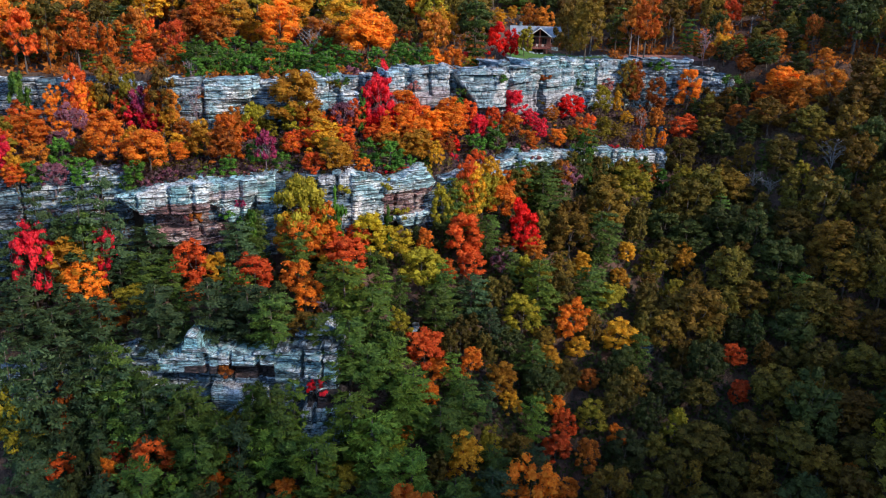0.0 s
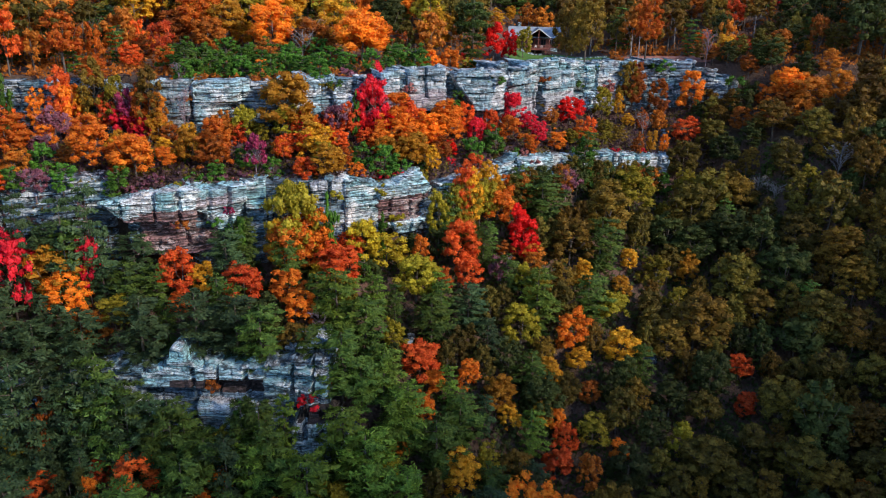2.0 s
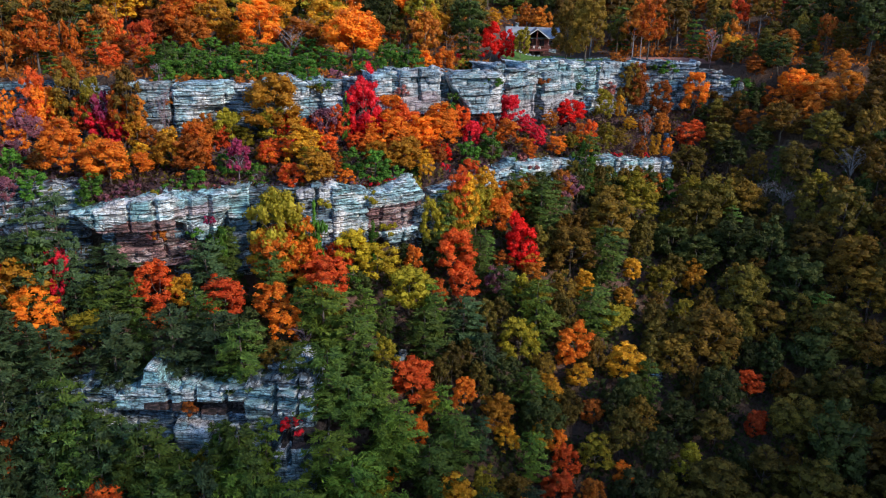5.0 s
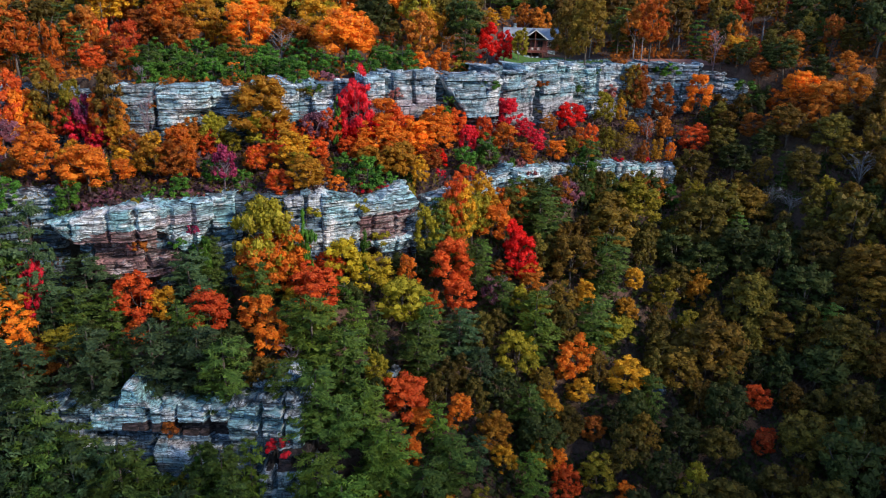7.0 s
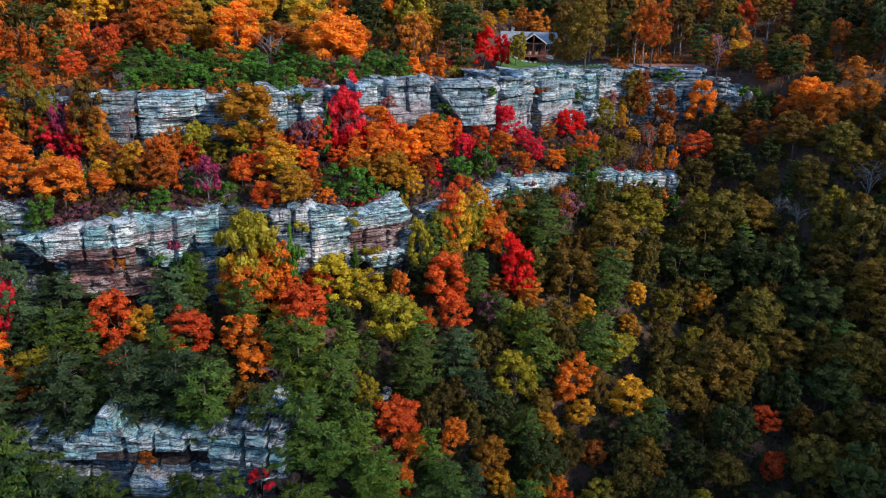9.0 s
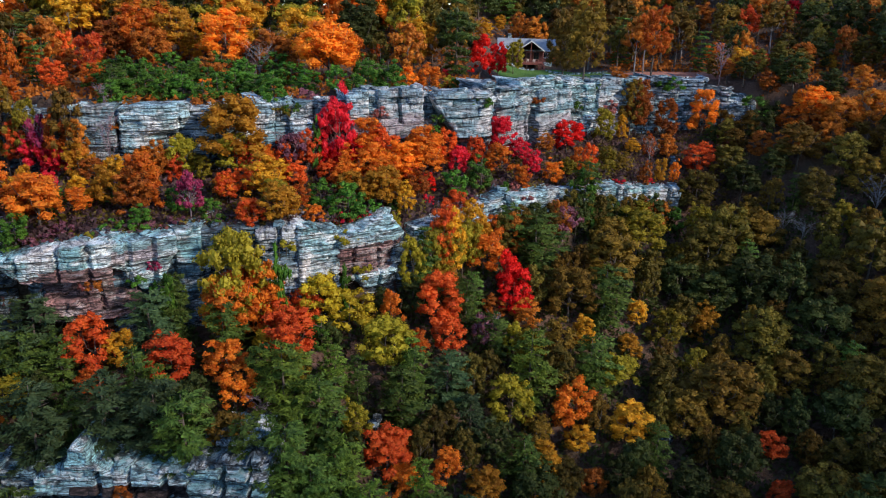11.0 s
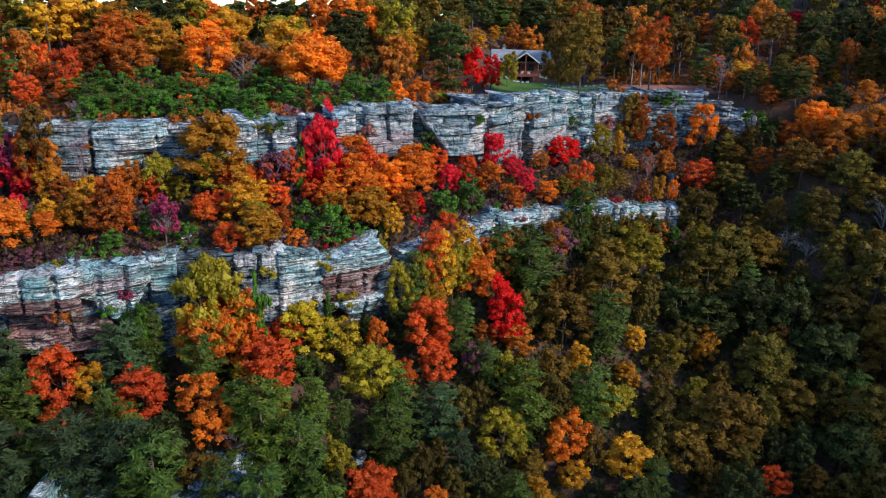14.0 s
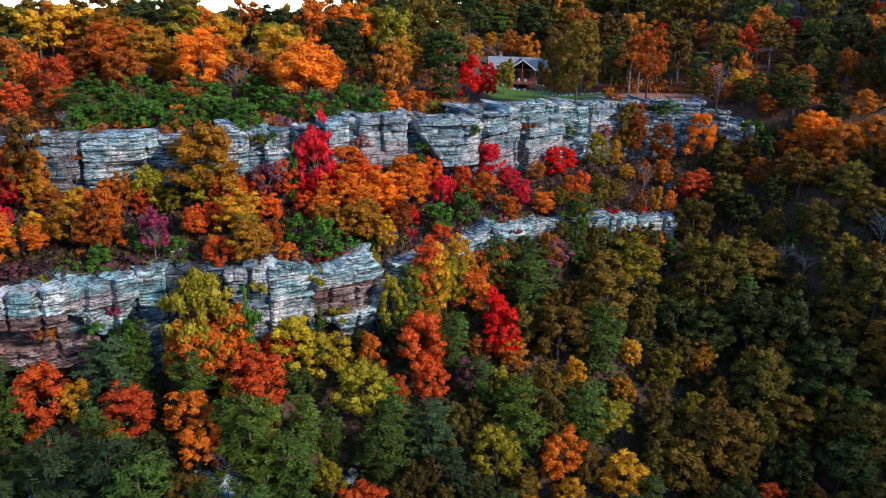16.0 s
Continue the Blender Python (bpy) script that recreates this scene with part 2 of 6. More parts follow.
def ground(x, y):
    """The ground's height at x, y (arrays or numbers)."""
    x, y = np.broadcast_arrays(np.asarray(x, float), np.asarray(y, float))
    low, mid, up = along(x, FOOT_LOW), along(x, FOOT_MID), along(x, FOOT_UP)
    flat = np.zeros_like(x)
    knots = [(flat - 3000, flat - 112), (flat, flat - 110), (flat + 58, along(x, FALL)), (low + 1.4, along(x, BASE_LOW)), (low + 2.8, along(x, TOP_LOW)),
             (mid + 1.4, along(x, BASE_MID)), (mid + 2.8, along(x, TOP_MID)), (up + 1.4, along(x, BASE_UP)), (up + 2.8, along(x, TOP_UP)),
             (up + 35, along(x, YARD)), (up + 62, along(x, BACK)), (up + 130, along(x, BEHIND)), (up + 420, flat - 100), (flat + 3000, flat - 112)]
    z = flat - 112
    for (y0, z0), (y1, z1) in zip(knots, knots[1:]):
        t = np.clip((y - y0) / (y1 - y0), 0, 1)
        z = np.where(y >= y0, z0 + (z1 - z0) * t, z)
    lumps = np.sin(x * 0.21 + 1.3) * np.sin(y * 0.17 + 0.4) + 0.6 * np.sin(x * 0.43 + y * 0.31) + 0.4 * np.sin(x * 0.09 - y * 0.53)
    quiet = np.clip(np.abs(y - up - 22) / 20 - 0.4, 0, 1)
    # unseen flank added across the valley to keep the low sun off the lower slope
    rise = np.clip((x - 135) / 115, 0, 1) ** 2 * np.clip((190 - y) / 60, 0, 1)
    crest = 57 + 62 * np.clip((20 - y) / 70, 0, 1)
    z = z + (crest - z) * rise * (3 - 2 * np.minimum(rise, 1))
    return z + 0.45 * lumps * np.where(x < 5, 1, quiet)


# ---- builders ----
def mesh_from(name, verts, faces, mat, smooth=False):
    me = bpy.data.meshes.new(name)
    me.from_pydata([tuple(v) for v in verts], [], [tuple(f) for f in faces])
    me.materials.append(mat)
    if smooth:
        me.shade_smooth()
    me.update()
    return me


def part_mesh(name, me, parent, label=""):
    ob = new(name, me)
    ob.parent = parent
    return tagged(ob, label)


def part(name, bm, mat, parent, label=""):
    me = bpy.data.meshes.new(name)
    bm.to_mesh(me)
    bm.free()
    me.materials.append(mat)
    return part_mesh(name, me, parent, label)


def tube(verts, faces, path, radii, sides=6):
    """Adds a tapered tube along a path to verts and faces."""
    path = [Vector(p) for p in path]
    start = len(verts)
    for i, (p, r) in enumerate(zip(path, radii)):
        d = (path[min(i + 1, len(path) - 1)] - path[max(i - 1, 0)]).normalized()
        a = d.orthogonal().normalized()
        b = d.cross(a)
        for k in range(sides):
            w = 2 * math.pi * k / sides
            verts.append(p + r * (math.cos(w) * a + math.sin(w) * b))
    for i in range(len(path) - 1):
        for k in range(sides):
            n = (k + 1) % sides
            faces.append((start + i * sides + k, start + i * sides + n, start + (i + 1) * sides + n, start + (i + 1) * sides + k))
    faces.append(tuple(start + k for k in reversed(range(sides))))
    faces.append(tuple(start + (len(path) - 1) * sides + k for k in range(sides)))


def leaf_quads(centres, normals, sizes, rng, stretch=1.0, along_dirs=None):
    """Leaf sprays: a pointed blade each, turned at random round its normal."""
    n = len(centres)
    spin = along_dirs if along_dirs is not None else rng.normal(size=(n, 3))
    a = spin - normals * (spin * normals).sum(1, keepdims=True)
    a /= np.linalg.norm(a, axis=1, keepdims=True) + 1e-9
    b = np.cross(normals, a)
    a, b = a * sizes[:, None] * stretch * 0.5, b * sizes[:, None] * 0.5
    dip = normals * sizes[:, None] * 0.22
    verts = np.stack([centres - a * 0.8 - b - dip, centres + a * 1.3 + dip, centres - a * 0.6 + b + dip], 1).reshape(-1, 3)
    return verts, np.arange(3 * n).reshape(-1, 3)


OCTA = np.array([(0, 0, 1), (1, 0.2, 0), (-0.2, 1, 0), (-1, -0.2, 0), (0.2, -1, 0), (0, 0, -1)])
OCTA_FACES = np.array([(0, 1, 2), (0, 2, 3), (0, 3, 4), (0, 4, 1), (5, 2, 1), (5, 3, 2), (5, 4, 3), (5, 1, 4)])


def broad_crown(seed, radius, low, high, clumps, leaves, leaf, ragged=0.25, top=0.55):
    """A broad-leaved crown: billows of foliage through an egg-shaped volume, each a dense heart with small leaf sprays all over its upper side."""
    rng = np.random.default_rng(seed)
    mid = low + (high - low) * (1 - top)
    centres, normals, hearts, triangles = [], [], [], []
    lobes = rng.normal(size=(5, 3))
    lobes /= np.linalg.norm(lobes, axis=1, keepdims=True)
    for i in range(clumps):
        d = rng.normal(size=3)
        d /= np.linalg.norm(d)
        if d[2] < -0.7:
            d[2] *= -0.6
        d /= np.linalg.norm(d)
        reach = (0.36 + 0.55 * rng.random() ** 0.5) * (1 + ragged * (np.max(lobes @ d) - 0.72) * 1.8)
        up = (high - mid) if d[2] > 0 else (mid - low)
        c = np.array([d[0] * radius * reach, d[1] * radius * reach, mid + d[2] * up * reach])
        size = radius * rng.uniform(0.15, 0.27)
        hearts.append(c + OCTA * size * rng.uniform(0.7, 1.0, (6, 1)) * np.array([1, 1, 0.8]))
        triangles.append(OCTA_FACES + 6 * i)
        e = rng.normal(size=(leaves, 3)) + 0.5 * d + np.array([0, 0, 0.35])
        e /= np.linalg.norm(e, axis=1, keepdims=True)
        centres.append(c + e * size * rng.uniform(0.6, 1.15, (leaves, 1)) * np.array([1, 1, 0.8]))
        nn = e + rng.normal(size=(leaves, 3)) * 0.45 + np.array([0, 0, 0.25])
        normals.append(nn / np.linalg.norm(nn, axis=1, keepdims=True))
    centres, normals = np.concatenate(centres), np.concatenate(normals)
    sizes = leaf * rng.uniform(0.65, 1.35, len(centres))
    v, f = leaf_quads(centres, normals, sizes, rng, 1.15)
    return np.concatenate([v, np.concatenate(hearts)]), np.concatenate([f, np.concatenate(triangles) + len(v)])


def broad_trunk(seed, height, low, radius, thick):
    """A tapered trunk with limbs that reach into the crown."""
    rng = random.Random(seed)
    verts, faces = [], []
    lean = Vector((rng.uniform(-0.5, 0.5), rng.uniform(-0.5, 0.5), 0))
    path = [Vector((0, 0, -0.8)), Vector((0, 0, low * 0.5)) + 0.3 * lean, Vector((0, 0, low)) + 0.6 * lean, Vector((0, 0, low + (height - low) * 0.55)) + lean]
    tube(verts, faces, path, [thick * 1.35, thick, thick * 0.75, thick * 0.2], 6)
    for i in range(7):
        w = 2 * math.pi * (i / 7 + rng.uniform(-0.06, 0.06))
        z = low + (height - low) * rng.uniform(0.0, 0.35)
        out = Vector((math.cos(w), math.sin(w), 0))
        foot = Vector((0, 0, z)) + 0.6 * lean
        tip = foot + out * radius * rng.uniform(0.6, 0.85) + Vector((0, 0, (height - z) * rng.uniform(0.3, 0.7)))
        bend = foot.lerp(tip, 0.5) + out * 0.15 * radius - Vector((0, 0, 0.3))
        tube(verts, faces, [foot, bend, tip], [thick * 0.4, thick * 0.25, thick * 0.07], 5)
    return verts, faces


def pine_crown(seed, radius, low, high, tiers, needle, droop=0.15, ragged=0.35):
    """Needle sprays in plumes along the boughs of a conifer: an uneven, rounded crown."""
    rng = np.random.default_rng(seed)
    centres, normals, dirs, sizes = [], [], [], []
    lean = rng.uniform(0, 6.28)
    for i in range(tiers):
        f = (i + rng.random() * 0.7) / tiers
        z0 = low + (high - low) * f
        reach = radius * np.sin(np.pi * (0.2 + 0.66 * f)) ** 0.75
        boughs = int(4 + 2.5 * (1 - f))
        turn = rng.random() * 6.28
        for k in range(boughs):
            w = turn + 6.283 * (k + rng.uniform(-0.35, 0.35)) / boughs
            length = reach * (1 - ragged * rng.random()) * (1 + 0.15 * np.cos(w - lean))
            out = np.array([np.cos(w), np.sin(w), 0.0])
            side = np.array([-np.sin(w), np.cos(w), 0.0])
            rise = rng.uniform(0.1, 0.5)
            for plume in range(3):
                s0 = (0.42, 0.7, 0.96)[plume] + rng.uniform(-0.1, 0.08)
                across = rng.uniform(-0.3, 0.3) * length * (0.5 + 0.5 * s0)
                n = max(10, int(length * 10.5))
                e = rng.normal(size=(n, 3)) * np.array([0.27, 0.27, 0.085]) * (0.5 + 0.22 * length)
                p = out * s0 * length + side * across + e
                p[:, 2] += z0 + rise * length * s0 - (droop + 0.12) * length * s0 ** 2
                centres.append(p)
                dirs.append(out * 1.0 + side * rng.normal(size=(n, 1)) * 0.6 + rng.normal(size=(n, 3)) * 0.3 + np.array([0, 0, 0.25]))
                nn = np.array([0, 0, 1.0]) + 0.35 * out + rng.normal(size=(n, 3)) * 0.42
                normals.append(nn / np.linalg.norm(nn, axis=1, keepdims=True))
                sizes.append(needle * rng.uniform(0.6, 1.3, n))
    return leaf_quads(np.concatenate(centres), np.concatenate(normals), np.concatenate(sizes), rng, 3.0, np.concatenate(dirs))


def pine_trunk(seed, height, thick):
    rng = random.Random(seed)
    verts, faces = [], []
    tube(verts, faces, [(0, 0, -0.8), (0.1, 0, height * 0.5), (0.05, 0.1, height * 0.97)], [thick * 1.2, thick * 0.7, 0.03], 6)
    for _ in range(8):
        w, z = rng.uniform(0, 6.28), height * rng.uniform(0.3, 0.8)
        tube(verts, faces, [(0, 0, z), (1.7 * math.cos(w), 1.7 * math.sin(w), z + 0.3)], [0.07, 0.02], 4)
    return verts, faces


def twigs(seed, height, radius, thick, low=0.25, forks=9, sub=6):
    """Bare forking branches of a leafless tree or a tall shrub."""
    rng = random.Random(seed)
    verts, faces = [], []
    tube(verts, faces, [(0, 0, -0.5), (0.1, 0, height * 0.4), (0, 0.1, height * 0.8)], [thick, thick * 0.7, thick * 0.2], 6)
    for i in range(forks):
        w = 2.4 * i + rng.uniform(-0.4, 0.4)
        z = height * rng.uniform(low, 0.7)
        foot = Vector((0.05, 0.05, z))
        tip = foot + Vector((math.cos(w) * radius, math.sin(w) * radius, (height - z) * rng.uniform(0.5, 0.95))) * rng.uniform(0.7, 1)
        bend = foot.lerp(tip, 0.5) + Vector((rng.uniform(-0.3, 0.3), rng.uniform(-0.3, 0.3), 0.2))
        tube(verts, faces, [foot, bend, tip], [thick * 0.5, thick * 0.3, thick * 0.08], 4)
        for _ in range(sub):
            a = foot.lerp(tip, rng.uniform(0.3, 0.9))
            b = a + Vector((rng.gauss(0, 1), rng.gauss(0, 1), abs(rng.gauss(0.7, 0.5)))) * radius * 0.28
            tube(verts, faces, [a, b], [thick * 0.2, thick * 0.06], 3)
    return verts, faces


# ---- ground ----
def spread(lo, a, b, hi, step):
    """Grid lines: even between a and b, growing wider outwards to lo and hi."""
    inner = list(np.arange(a, b + 0.01, step))
    left, right, w = [], [], step
    x = a
    while x > lo:
        w *= 1.35
        x = max(lo, x - w)
        left.append(x)
    x, w = b, step
    while x < hi:
        w *= 1.35
        x = min(hi, x + w)
        right.append(x)
    return np.array(left[::-1] + inner + right)


def build_ground():
    xs, ys = spread(-2800, -135, 150, 2800, 1.5), spread(-2800, 50, 320, 2800, 1.2)
    gx, gy = np.meshgrid(xs, ys)
    gz = ground(gx, gy)
    # the soil steps up behind the rock faces, not at them
    stepped = ground(gx, gy - 1.7)
    gz = np.where(gz - stepped > 2.2, stepped, gz)
    verts = np.stack([gx, gy, gz], -1).reshape(-1, 3)
    nx, ny = len(xs), len(ys)
    i, j = np.meshgrid(np.arange(nx - 1), np.arange(ny - 1))
    a = (j * nx + i).ravel()
    faces = np.stack([a, a + 1, a + nx + 1, a + nx], -1)
    ob = new("ground", mesh_from("ground", verts.tolist(), faces.tolist(), LITTER, True))
    tagged(ob, "steep wooded hillside strewn with brown fallen leaves", "hillside", kind="structure")


build_ground()


# ---- sandstone bands ----
def cliff_point(foot, x):
    """A point of a band's edge and the way outwards from it."""
    y0, y1 = float(along(x - 1, foot)), float(along(x + 1, foot))
    out = Vector((y1 - y0, -2.0, 0)).normalized()
    return Vector((x, (y0 + y1) / 2, 0)), out


def rock_block(verts, faces, at, size, seed):
    """A loose weathered slab: a box with broken corners."""
    rng = random.Random(seed)
    start = len(verts)
    turn = Matrix.Rotation(rng.uniform(0, 6.28), 3, "Z") @ Matrix.Rotation(rng.uniform(-0.2, 0.2), 3, "X")
    for k in range(3):
        for w in range(8):
            c, s = math.cos(w * math.pi / 4 + 0.39), math.sin(w * math.pi / 4 + 0.39)
            f = 1 / max(abs(c), abs(s)) ** 0.8
            q = Vector((c * f, s * f, k - 1.0)) * (1 if k == 1 else 0.86)
            q = Vector((q.x * size[0], q.y * size[1], q.z * size[2])) * rng.uniform(0.82, 1.12)
            verts.append(Vector(at) + turn @ q)
    for k in range(2):
        for w in range(8):
            n = (w + 1) % 8
            faces.append((start + k * 8 + w, start + k * 8 + n, start + k * 8 + 8 + n, start + k * 8 + 8 + w))
    faces.append(tuple(start + w for w in reversed(range(8))))
    faces.append(tuple(start + 16 + w for w in range(8)))


def bumpy(x, y, z):
    return noise.noise(Vector((x, y, z)))


def table(points, at):
    """A broken line through (place, value) points, read at a place."""
    return float(np.interp(at, [p[0] for p in points], [p[1] for p in points]))


def rock_mass(thing, foot, x0, x1, top, base, mats, pick, seed, out=0.0, bed=(0.35, 1.0), profile=((-99, 0), (99, 0)), west=((-99, 0), (99, 0)),
              east=((-99, 0), (99, 0)), broken=0.35, dip=0.0, blocky=1.0, deep=6.0, loose=0.35, curl=(0.5, 0.35)):
    """A buttress of bedded, jointed rock between x0 and x1, from base up to top, which is a height or a line of (x, height).
    out: how far it stands before its band's edge; profile: (height, further out); west and east: (height, shift of that end).
    curl: over what width, and how far, the east end bends back into the hill."""
    rng = random.Random(seed)
    top = ((x0, top), (x1, top)) if isinstance(top, (int, float)) else top
    crest = max(z for _, z in top)
    seams = [crest + 0.3]
    while seams[-1] > base:
        seams.append(seams[-1] - (rng.uniform(*bed) if rng.random() < 0.65 else rng.uniform(bed[0], 0.6 * bed[0] + 0.4 * bed[1])))
    # major cracks run through many beds, joints through one
    cracks, x = [], x0
    while x < x1:
        x += rng.uniform(1.8, 5.5)
        cracks.append((x, rng.uniform(-0.4, 0.35) * blocky, rng.uniform(base, crest), rng.uniform(2.0, 7.0)))
    rows = []
    for i, (hi, lo) in enumerate(zip(seams, seams[1:])):
        joints, x = [], x0 - rng.uniform(0, 3)
        while x < x1 + 4:
            joints.append((x, -0.75 * blocky if rng.random() < 0.07 else rng.uniform(-0.17, 0.17) * blocky))
            x += rng.uniform(0.8, 3.2) * (0.7 + (hi - lo))
        off = rng.uniform(-0.34, 0.3)
        high = hi - lo
        for g, cut in ((0.0, 1.0), (min(0.25, 0.1 / high), 0.1), (0.5, 0.0), (1 - min(0.3, 0.14 / high), 0.15)):
            rows.append((hi - g * high, off, cut, joints, i, rng.uniform(0.25, 0.75)))
    n = max(4, int((x1 - x0) / 0.3))
    verts, faces = [], []
    ends = [(0.0, -deep), (0.0, -1.0)] + [(k / n, 0.0) for k in range(n + 1)] + [(1.0, -1.0), (1.0, -deep)]
    for u, back in ends:
        for z0, off, cut, joints, i, groove in rows:
            x = x0 + (x1 - x0) * u
            z = z0 + dip * (x - x0) + 0.16 * bumpy(x * 0.25, i * 2.3, seed) + 0.05 * bumpy(x * 1.1, i * 5.1, seed)
            xa, xb = x0 + table(west, z), x1 + table(east, z)
            x = xa + (xb - xa) * u
            brim = table(top, x) + broken * bumpy(round(x / 1.7) * 0.9, seed * 1.3, 0.5)
            j = max((k for k, (a, _) in enumerate(joints) if a <= x), default=0)
            d = out + table(profile, z) + off + joints[j][1] - (0.22 if x - joints[j][0] < 0.3 else 0) * blocky
            d -= cut * groove * (0.5 + max(0.0, 2.2 * bumpy(x * 0.22, i * 1.7, seed + 4.0)))
            for a, shift, at, reach in cracks:
                if abs(z - at) < reach:
                    d += (shift if x > a else 0) - (1.0 * blocky if abs(x - a) < 0.2 else 0)
            d += 0.5 * bumpy(x * 0.13, z * 0.12, seed * 0.7) + 0.14 * bumpy(x * 0.7, z * 0.9, seed) + 0.09 * bumpy(x * 2.1, z * 2.6, seed)
            d -= 0.35 * max(0, 1 - (x - xa) / 0.5) ** 2 + curl[1] * max(0, 1 - (xb - x) / curl[0]) ** 2
            if z > brim:
                d -= 1.6 * (z - brim)
                z = brim + 0.15 * (z - brim)
            p, way = cliff_point(foot, x)
            q = p + way * (d + back)
            verts.append((q.x, q.y, z))
    m = len(rows)
    for i in range(len(ends) - 1):
        for k in range(m - 1):
            a = i * m + k
            faces.append((a + 1, a + m + 1, a + m, a))
    # the crest, back into the hill
    start = len(verts)
    for i in range(len(ends)):
        x, y, z = verts[i * m]
        verts.append((x, y + deep, z - 0.3))
    for i in range(len(ends) - 1):
        faces.append((i * m, i * m + m, start + i + 1, start + i))
    me = mesh_from("rock_face", verts, faces, mats[0])
    for mat in mats[1:]:
        me.materials.append(mat)
    me.polygons.foreach_set("material_index", [pick(verts[f[0]][0], verts[f[0]][2]) for f in faces])
    part_mesh("rock_face", me, thing)
    for _ in range(int((x1 - x0) * loose)):
        a = rng.uniform(x0, x1)
        p, way = cliff_point(foot, a)
        q = p + way * (out + table(profile, table(top, a)) + rng.uniform(-2.6, -0.7))
        sv, sf = [], []
        rock_block(sv, sf, (q.x, q.y, table(top, a) + 0.1), (rng.uniform(0.4, 1.3), rng.uniform(0.4, 0.9), rng.uniform(0.2, 0.5)), rng.randrange(9999))
        part_mesh("rock_slab", mesh_from("rock_slab", sv, sf, mats[0]), thing)


def plain(x, z):
    return 0


# the upper band, west of the lawn: a wall with shade put into its rock colour, then the pale rounded bluff and broken
# blocks
upper = tagged(new("upper_cliff"), "pale blue-grey sandstone cliff in thin beds below the plateau", "cliff")
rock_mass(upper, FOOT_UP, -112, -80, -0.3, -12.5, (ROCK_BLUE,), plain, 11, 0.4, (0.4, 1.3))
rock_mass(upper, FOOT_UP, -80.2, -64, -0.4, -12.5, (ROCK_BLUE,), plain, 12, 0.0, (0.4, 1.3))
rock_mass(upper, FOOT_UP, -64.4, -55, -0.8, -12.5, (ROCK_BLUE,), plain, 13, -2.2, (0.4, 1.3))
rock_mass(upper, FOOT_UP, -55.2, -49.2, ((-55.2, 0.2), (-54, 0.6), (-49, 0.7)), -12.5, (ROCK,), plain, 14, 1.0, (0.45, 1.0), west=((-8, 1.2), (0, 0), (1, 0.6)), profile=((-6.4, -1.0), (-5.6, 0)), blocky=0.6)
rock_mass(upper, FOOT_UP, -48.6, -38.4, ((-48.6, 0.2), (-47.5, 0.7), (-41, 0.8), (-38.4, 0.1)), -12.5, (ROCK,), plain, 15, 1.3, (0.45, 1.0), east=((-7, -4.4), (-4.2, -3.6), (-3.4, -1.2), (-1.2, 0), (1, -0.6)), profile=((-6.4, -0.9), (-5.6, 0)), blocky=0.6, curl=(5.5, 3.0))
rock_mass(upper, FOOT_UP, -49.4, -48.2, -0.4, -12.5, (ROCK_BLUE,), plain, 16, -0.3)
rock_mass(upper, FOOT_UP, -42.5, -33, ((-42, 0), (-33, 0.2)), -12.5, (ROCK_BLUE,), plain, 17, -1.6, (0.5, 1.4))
rock_mass(upper, FOOT_UP, -33.2, -29.5, 0.4, -12.5, (ROCK,), plain, 18, 0.2)
rock_mass(upper, FOOT_UP, -29.8, -26.2, ((-29.8, 1.2), (-26.2, 0.2)), -12.5, (ROCK_BLOCK,), plain, 19, 0.8, (0.6, 1.5), broken=0.8)
rock_mass(upper, FOOT_UP, -26.4, -22.8, ((-26.4, 1.2), (-24.5, 0.9), (-22.8, -0.6)), -12.5, (ROCK_BLOCK,), plain, 20, 0.3, (0.6, 1.6), broken=0.9)
rock_mass(upper, FOOT_UP, -24.2, -20.6, ((-24.2, -1.6), (-20.6, -2.6)), -12.5, (ROCK_BLOCK, ROCK_RED), lambda x, z: 1 if z < -5 else 0, 21, 1.6, (0.8, 2.0), broken=0.6)
rock_mass(upper, FOOT_UP, -22.9, -14.6, 0.6, -12.5, (ROCK_BLUE, ROCK_RED), lambda x, z: 1 if z < -4 else 0, 22, -0.6, (0.6, 1.6))

# the band below the lawn: blocks parted by deep clefts, one of them overhanging
plateau = tagged(new("plateau_cliff"), "blocky pale blue sandstone cliff with dark clefts below the lawn", "cliff")
# clefts and the overhang's foot get the darker rock, as painted-in shade
rosy = lambda x, z: 1 if z < -2.4 + 0.6 * math.sin(x) else 0
rock_mass(plateau, FOOT_UP, -15.2, -11.6, ((-15.2, 1.6), (-11.6, 2.2)), -12.5, (ROCK_BLOCK, ROCK_ROSY), rosy, 31, 0.7, (0.5, 1.3), broken=0.5)
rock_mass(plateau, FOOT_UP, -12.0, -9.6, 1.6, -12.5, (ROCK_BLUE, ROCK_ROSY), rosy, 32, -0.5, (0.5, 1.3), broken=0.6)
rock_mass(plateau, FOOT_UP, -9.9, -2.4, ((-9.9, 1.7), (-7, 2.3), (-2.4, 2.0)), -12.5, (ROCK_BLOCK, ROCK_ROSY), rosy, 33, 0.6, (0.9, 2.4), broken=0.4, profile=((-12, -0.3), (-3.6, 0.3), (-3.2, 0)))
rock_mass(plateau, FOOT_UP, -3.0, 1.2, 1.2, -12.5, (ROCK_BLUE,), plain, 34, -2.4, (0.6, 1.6))
